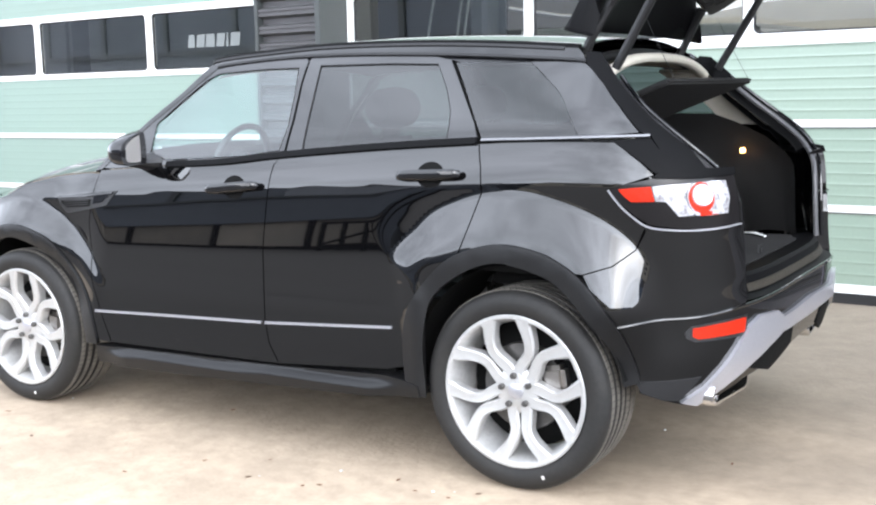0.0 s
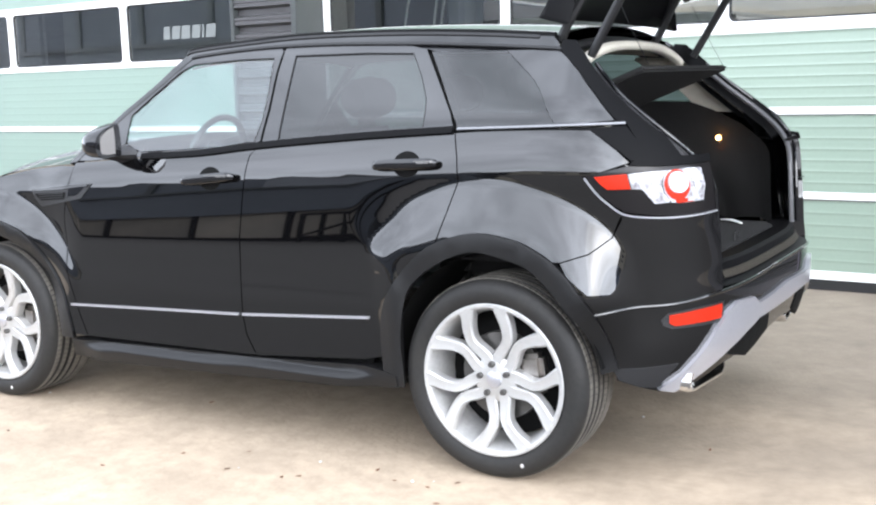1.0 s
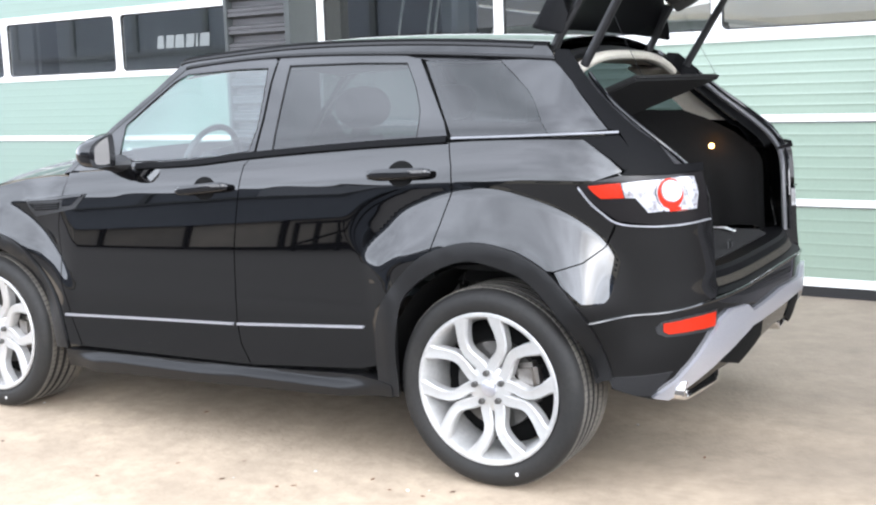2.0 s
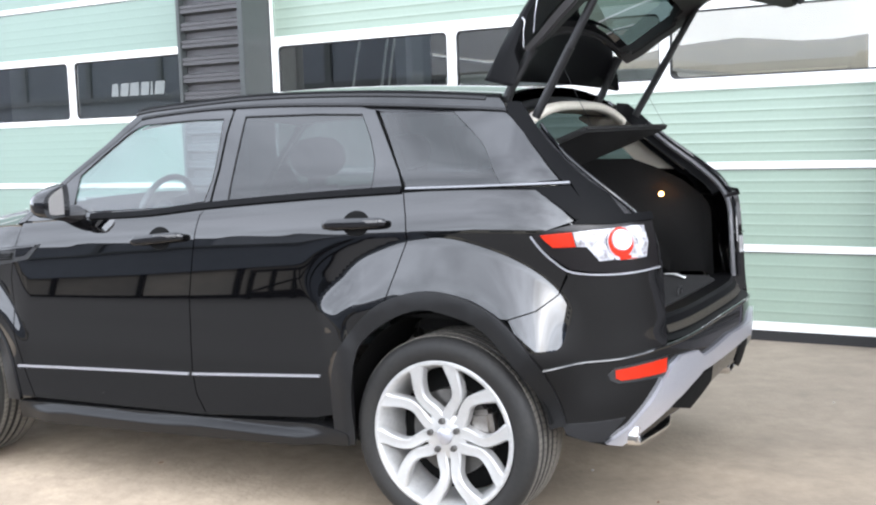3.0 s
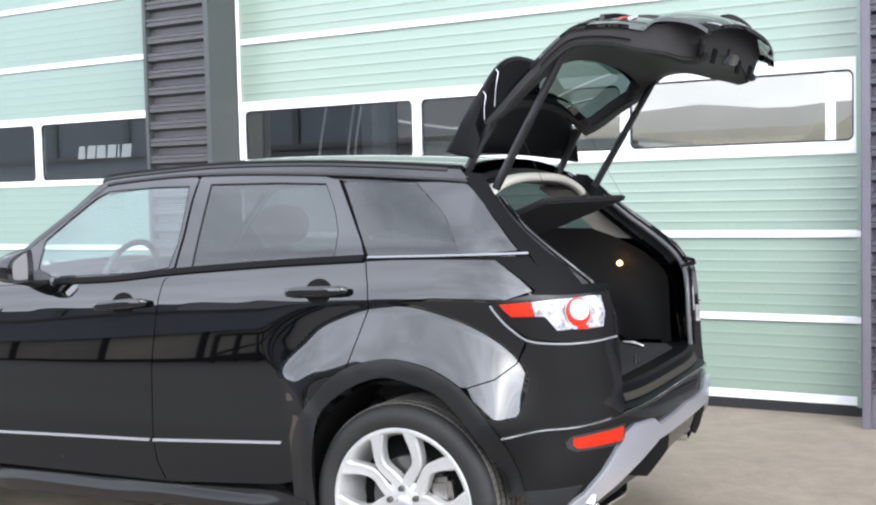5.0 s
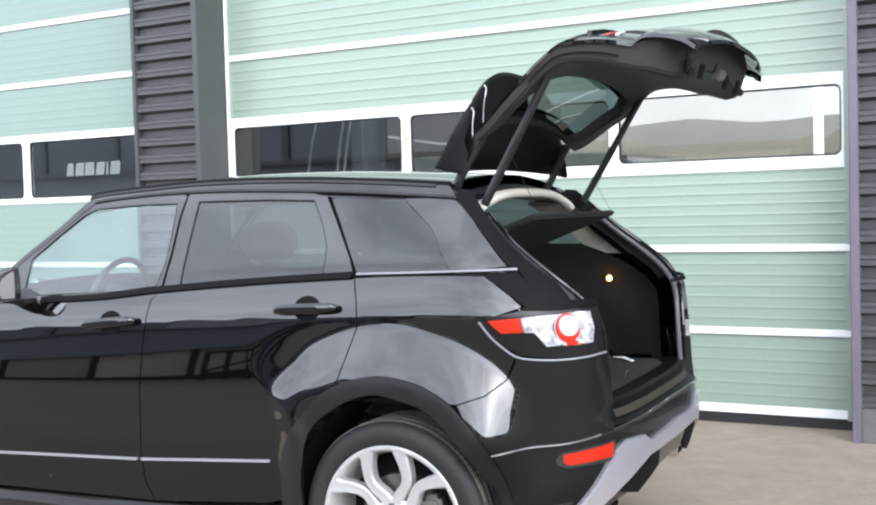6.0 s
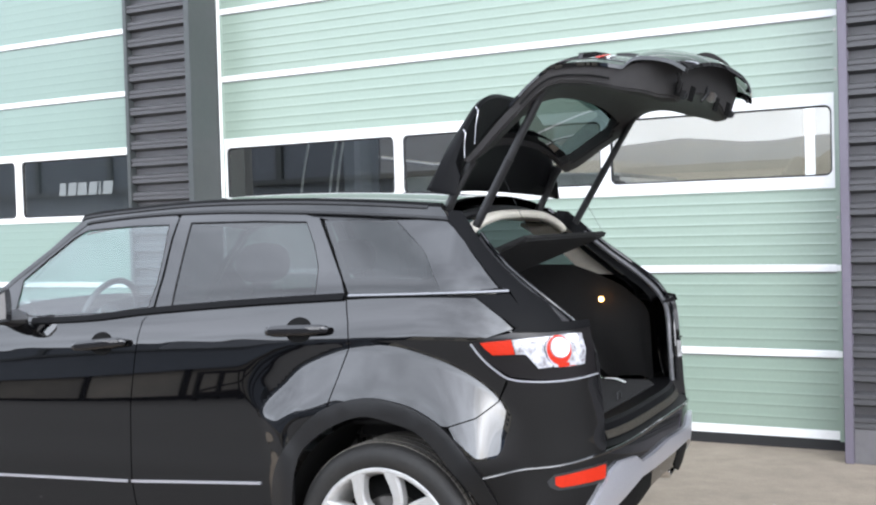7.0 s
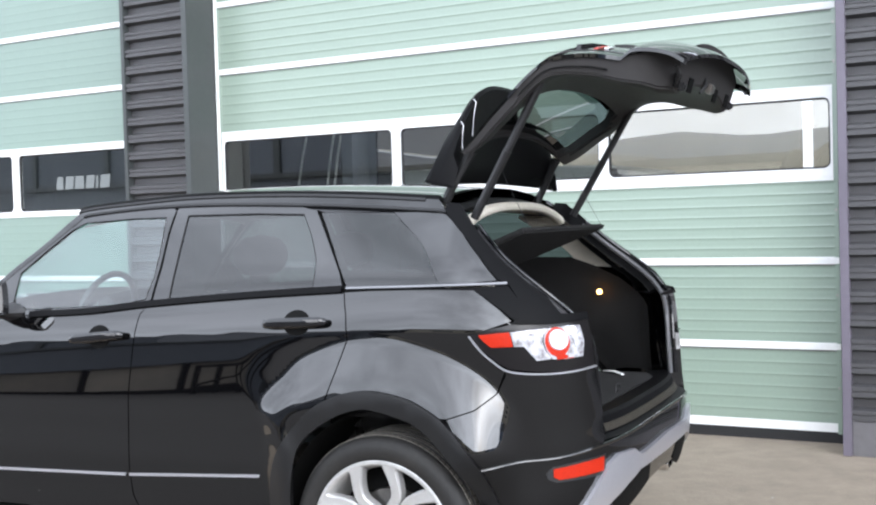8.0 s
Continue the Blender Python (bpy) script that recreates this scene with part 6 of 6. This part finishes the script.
    part("spoiler", bm, DULL_BLACK, gate, "roof-edge spoiler")
    part("brake_light", box(-0.004, 0.004, -0.15, 0.15, -0.008, 0.008, 0.003), RED_LENS, gate, "slim red high brake light", m=Matrix.Translation((0.524, 0, 1.603)))
    for line in seams:
        part("spoiler_seam", sweep([tuple(p) for p in line], 0.0018, 6), SILVER, gate)
    return gate


gate = tailgate()


def opened(p):
    return OPEN @ Vector(p)


# ---- hinges, gas struts and cords
for side in (-1, 1):
    corner = opened((0.285, 0.50 * side, 1.475))
    part("hinge", sweep([(0.10, 0.52 * side, 1.585), (0.13, 0.525 * side, 1.640), tuple(corner.lerp(Vector((0.13, 0.525 * side, 1.640)), 0.4)), tuple(corner)], [0.020, 0.018, 0.018, 0.024], 8), SATIN, car)
    a, b = Vector((0.256, 0.600 * side, 1.522)), Vector((0.570, 0.630 * side, 2.050))
    part("gas_strut", sweep([tuple(a), tuple(a.lerp(b, 0.46)), tuple(a.lerp(b, 0.47))], [0.017, 0.017, 0.019], 10), SATIN, car, "black tailgate strut")
    part("strut_rod", sweep([tuple(a.lerp(b, 0.46)), tuple(b)], 0.0155, 10), SATIN, car)
    part("strut_ball", sweep([tuple(b + Vector((0, 0.02 * side, 0))), tuple(b - Vector((0, 0.03 * side, 0)))], 0.016, 8), STEEL, car)

# ---- boot and cabin
for right in (False, True):
    skin("boot_side", [(-0.40, 0.78), (0.20, 0.78), (0.80, 0.78), (0.80, 1.10), (0.72, 1.20), (0.60, 1.30), (0.42, 1.37), (0.25, 1.41), (-0.40, 1.41)], CARPET, car, off=-0.13, fold=0, gap=0.09, right=right)
    skin("pillar_trim", [(0.30, 1.30), (0.62, 1.30), (0.50, 1.42), (0.40, 1.50), (0.28, 1.54), (-0.03, 1.555), (0.12, 1.441), (0.24, 1.31)], CREAM, car, off=-0.06, fold=-0.02, gap=0.06, right=right, label="cream inner pillar trim")
    aperture = [(0.88, 0.79), (0.885, 0.95), (0.865, 1.10), (0.80, 1.19), (0.735, 1.265), (0.655, 1.345), (0.54, 1.445), (0.46, 1.515)]
    line = flank_line(curve(aperture, 5), -0.055)
    # seal tube, its highlight painted in as a lighter grey
    part("boot_seal", sweep([tuple(p) for p in (mirrored(line) if right else line)], 0.011, 8), LINE_GREY, car)
    line = flank_line(curve(aperture, 5), -0.030)
    part("aperture_edge", sweep([tuple(p) for p in (mirrored(line) if right else line)], 0.008, 8), GLOSS, car)
    skin("aperture_panel", [(0.52, 0.79), (0.885, 0.79), (0.89, 0.95), (0.868, 1.10), (0.80, 1.19), (0.52, 1.19)], PAINT, car, off=-0.065, fold=0, gap=0.05, right=right)
part("boot_floor", box(-0.40, 0.665, -0.62, 0.62, 0.70, 0.782, 0.01), CARPET, car)
part("boot_tie", sweep([(0.50, -0.40, 0.784), (0.50, -0.40, 0.80), (0.50, -0.33, 0.80), (0.50, -0.33, 0.784)], 0.006, 8), SHADOW_BLACK, car)
part("boot_strap", sweep([(0.40, 0.565, 0.789), (0.46, 0.52, 0.795), (0.52, 0.46, 0.790)], [0.008, 0.012, 0.008], 8, squash=0.4), WHITE_ALU, car, "crumpled pale strap")
part("boot_lock", sweep([(0.625, -0.025, 0.785), (0.625, -0.025, 0.812), (0.625, 0.025, 0.812), (0.625, 0.025, 0.785)], 0.005, 8), SATIN, car)
part("header", sweep([tuple(p + Vector((-0.03, 0, -0.012))) for p in across(skin_point(0.16, 1.585, -0.05)[0], 0.05)], 0.028, 8, squash=0.7), SATIN, car)
lip = across(Vector((0.20, -0.56, 1.497)), 0.070, drop=3.0)
part("lining_edge", sweep([tuple(p) for p in lip], 0.026, 10, squash=0.8), CREAM, car, "cream edge of the headlining")
shelf = part("parcel_shelf", box(-0.30, 0.30, -0.53, 0.53, -0.012, 0.012, 0.008), CARPET, car, "black parcel shelf lifted by cords", m=Matrix.Translation((0.150, 0, 1.365)) @ pose(0, 0, 0, 0, -21, 0))
for side in (-1, 1):
    part("shelf_cord", sweep([(0.430, 0.47 * side, 1.478), (0.345, 0.455 * side, 1.64), (0.295, 0.445 * side, 1.745)], 0.0011, 5), SATIN, car)


def seat(x, y, wdt, tall):
    bm = bmesh.new()
    add_box(bm, -0.25, 0.27, -wdt / 2, wdt / 2, 0.0, 0.16, 0.06, 3)
    base = part("seat", bm, LEATHER, car, "black leather seat", m=Matrix.Translation((x, y, 0.52)))
    back = add_box(bmesh.new(), -0.07, 0.07, -wdt / 2, wdt / 2, 0.0, tall, 0.068, 5)
    part("backrest", back, LEATHER, base, m=Matrix.Translation((0.24, 0, 0.10)) @ pose(0, 0, 0, 0, 14, 0))
    for q in ((0,) if wdt < 0.7 else (-0.42, 0.42)):
        rest = sweep([(0, -0.135, 0.10), (0, -0.125, 0.10), (0, -0.09, 0.10), (0, 0.0, 0.10), (0, 0.09, 0.10), (0, 0.125, 0.10), (0, 0.135, 0.10)], [0.03, 0.06, 0.082, 0.09, 0.082, 0.06, 0.03], 18)
        part("headrest", rest, LEATHER, base, m=Matrix.Translation((0.24, q, 0.10)) @ pose(0, 0, 0, 0, 14, 0) @ Matrix.Translation((0, 0, tall + 0.03)))
        part("headrest_post", sweep([(0, -0.05, 0), (0, -0.05, 0.08)], 0.006, 6), CHROME, base, m=Matrix.Translation((0.24, q, 0.10)) @ pose(0, 0, 0, 0, 14, 0) @ Matrix.Translation((0, 0, tall - 0.01)))


seat(-1.28, -0.40, 0.52, 0.66)
seat(-1.28, 0.40, 0.52, 0.66)
seat(-0.52, 0.0, 1.25, 0.50)
dash = add_box(bmesh.new(), -2.20, -1.80, -0.72, 0.72, 0.78, 1.115, 0.07, 3)
part("dashboard", dash, PLASTIC, car)
ring = [(-1.72 + 0.185 * math.cos(a) * 0.30, -0.40 + 0.185 * math.sin(a), 1.135 + 0.185 * math.cos(a) * 0.95) for a in [2 * math.pi * k / 36 for k in range(37)]]
wheel_ob = part("steering_wheel", sweep(ring, 0.015, 8, caps=False), LEATHER, car)
part("steering_boss", sweep([(-1.80, -0.40, 1.10), (-1.71, -0.40, 1.135)], [0.05, 0.07], 14), PLASTIC, wheel_ob)
part("steering_spoke", sweep([(-1.72, -0.57, 1.135), (-1.71, -0.40, 1.13), (-1.72, -0.23, 1.135)], 0.014, 8), PLASTIC, wheel_ob)
part("cabin_floor", box(-2.2, -0.30, -0.70, 0.70, 0.37, 0.42, 0.01), CARPET, car)
lamp = part("boot_lamp", lathe([(0.0, -0.012), (0.008, -0.010), (0.012, -0.003), (0.012, 0.004)], 20), lit_material("warm_boot_lamp", (1.0, 0.55, 0.16), 14.0), car, "small glowing amber boot lamp", m=Matrix.Translation((0.331, 0.748, 1.148)))

# ---- leaves and grit on the concrete
def litter():
    rnd = random.Random(11)
    leaf = bmesh.new()
    ring = [(0.0, -0.5), (0.22, -0.2), (0.26, 0.1), (0.1, 0.4), (0.0, 0.55), (-0.12, 0.38), (-0.25, 0.08), (-0.2, -0.22)]
    vs = [leaf.verts.new((x, y, 0.10 * abs(x) + 0.06 * y * y)) for x, y in ring]
    mid = [leaf.verts.new((0, y, 0.0)) for y in (-0.25, 0.0, 0.25)]
    low = [leaf.verts.new((x, y, 0.10 * abs(x) + 0.06 * y * y - 0.03)) for x, y in ring]
    for i in range(8):
        leaf.faces.new((vs[i], vs[(i + 1) % 8], low[(i + 1) % 8], low[i]))
    for f in ((0, 1, "a"), (1, 2, "b"), (2, 3, "c"), (5, 6, "c"), (6, 7, "b"), (7, 0, "a")):
        leaf.faces.new((vs[f[0]], vs[f[1]], mid["abc".index(f[2])]))
    for a, b, c in ((vs[1], mid[1], mid[0]), (vs[2], mid[2], mid[1]), (vs[6], mid[1], mid[2]), (vs[7], mid[0], mid[1]), (vs[3], vs[4], mid[2]), (vs[4], vs[5], mid[2])):
        leaf.faces.new((a, b, c))
    bmesh.ops.recalc_face_normals(leaf, faces=leaf.faces)
    first = None
    spots = SPOTS + [(rnd.uniform(-3.0, 1.5), rnd.uniform(-1.7, -1.0)) for k in range(16)]
    for k, (x, y) in enumerate(spots):
        m = Matrix.Translation((x, y, 0.0035)) @ pose(0, 0, 0, rnd.uniform(-8, 8), rnd.uniform(-8, 8), rnd.uniform(0, 360)) @ Matrix.Diagonal([rnd.uniform(0.018, 0.034)] * 3 + [1])
        if first is None:
            first = part("leaf", leaf, LEAF, m=m)
            ob = first
        else:
            ob = put("leaf", first.data, LEAF, m=m)
        tagged(ob, "small dry brown leaf on the concrete", "leaf", "leaves on the yard")
    stone = bmesh.new()
    bmesh.ops.create_icosphere(stone, subdivisions=1, radius=1.0)
    for v in stone.verts:
        v.co *= rnd.uniform(0.75, 1.2)
        v.co.z *= 0.6
    first = None
    for k in range(26):
        x, y = ((0.24, -0.02), (-0.85, -1.9))[k] if k < 2 else (rnd.uniform(-3.5, 2.2), rnd.uniform(-2.6, 2.2))
        q = rnd.uniform(0.004, 0.009)
        m = Matrix.Translation((x, y, q * 0.4)) @ pose(0, 0, 0, 0, 0, rnd.uniform(0, 360)) @ Matrix.Diagonal((q, q * rnd.uniform(0.7, 1.3), q, 1))
        if first is None:
            first = part("pebble", stone, GRIT, m=m)
            ob = first
        else:
            ob = put("pebble", first.data, GRIT, m=m)
        tagged(ob, "tiny pale pebble on the concrete", "pebble", "pebbles on the yard")


SPOTS = [(-1.25, -1.24), (-1.64, -0.63), (-0.31, -1.14), (-0.09, -1.06), (0.62, -0.32), (-0.43, -1.07), (-1.44, -1.49)]
litter()
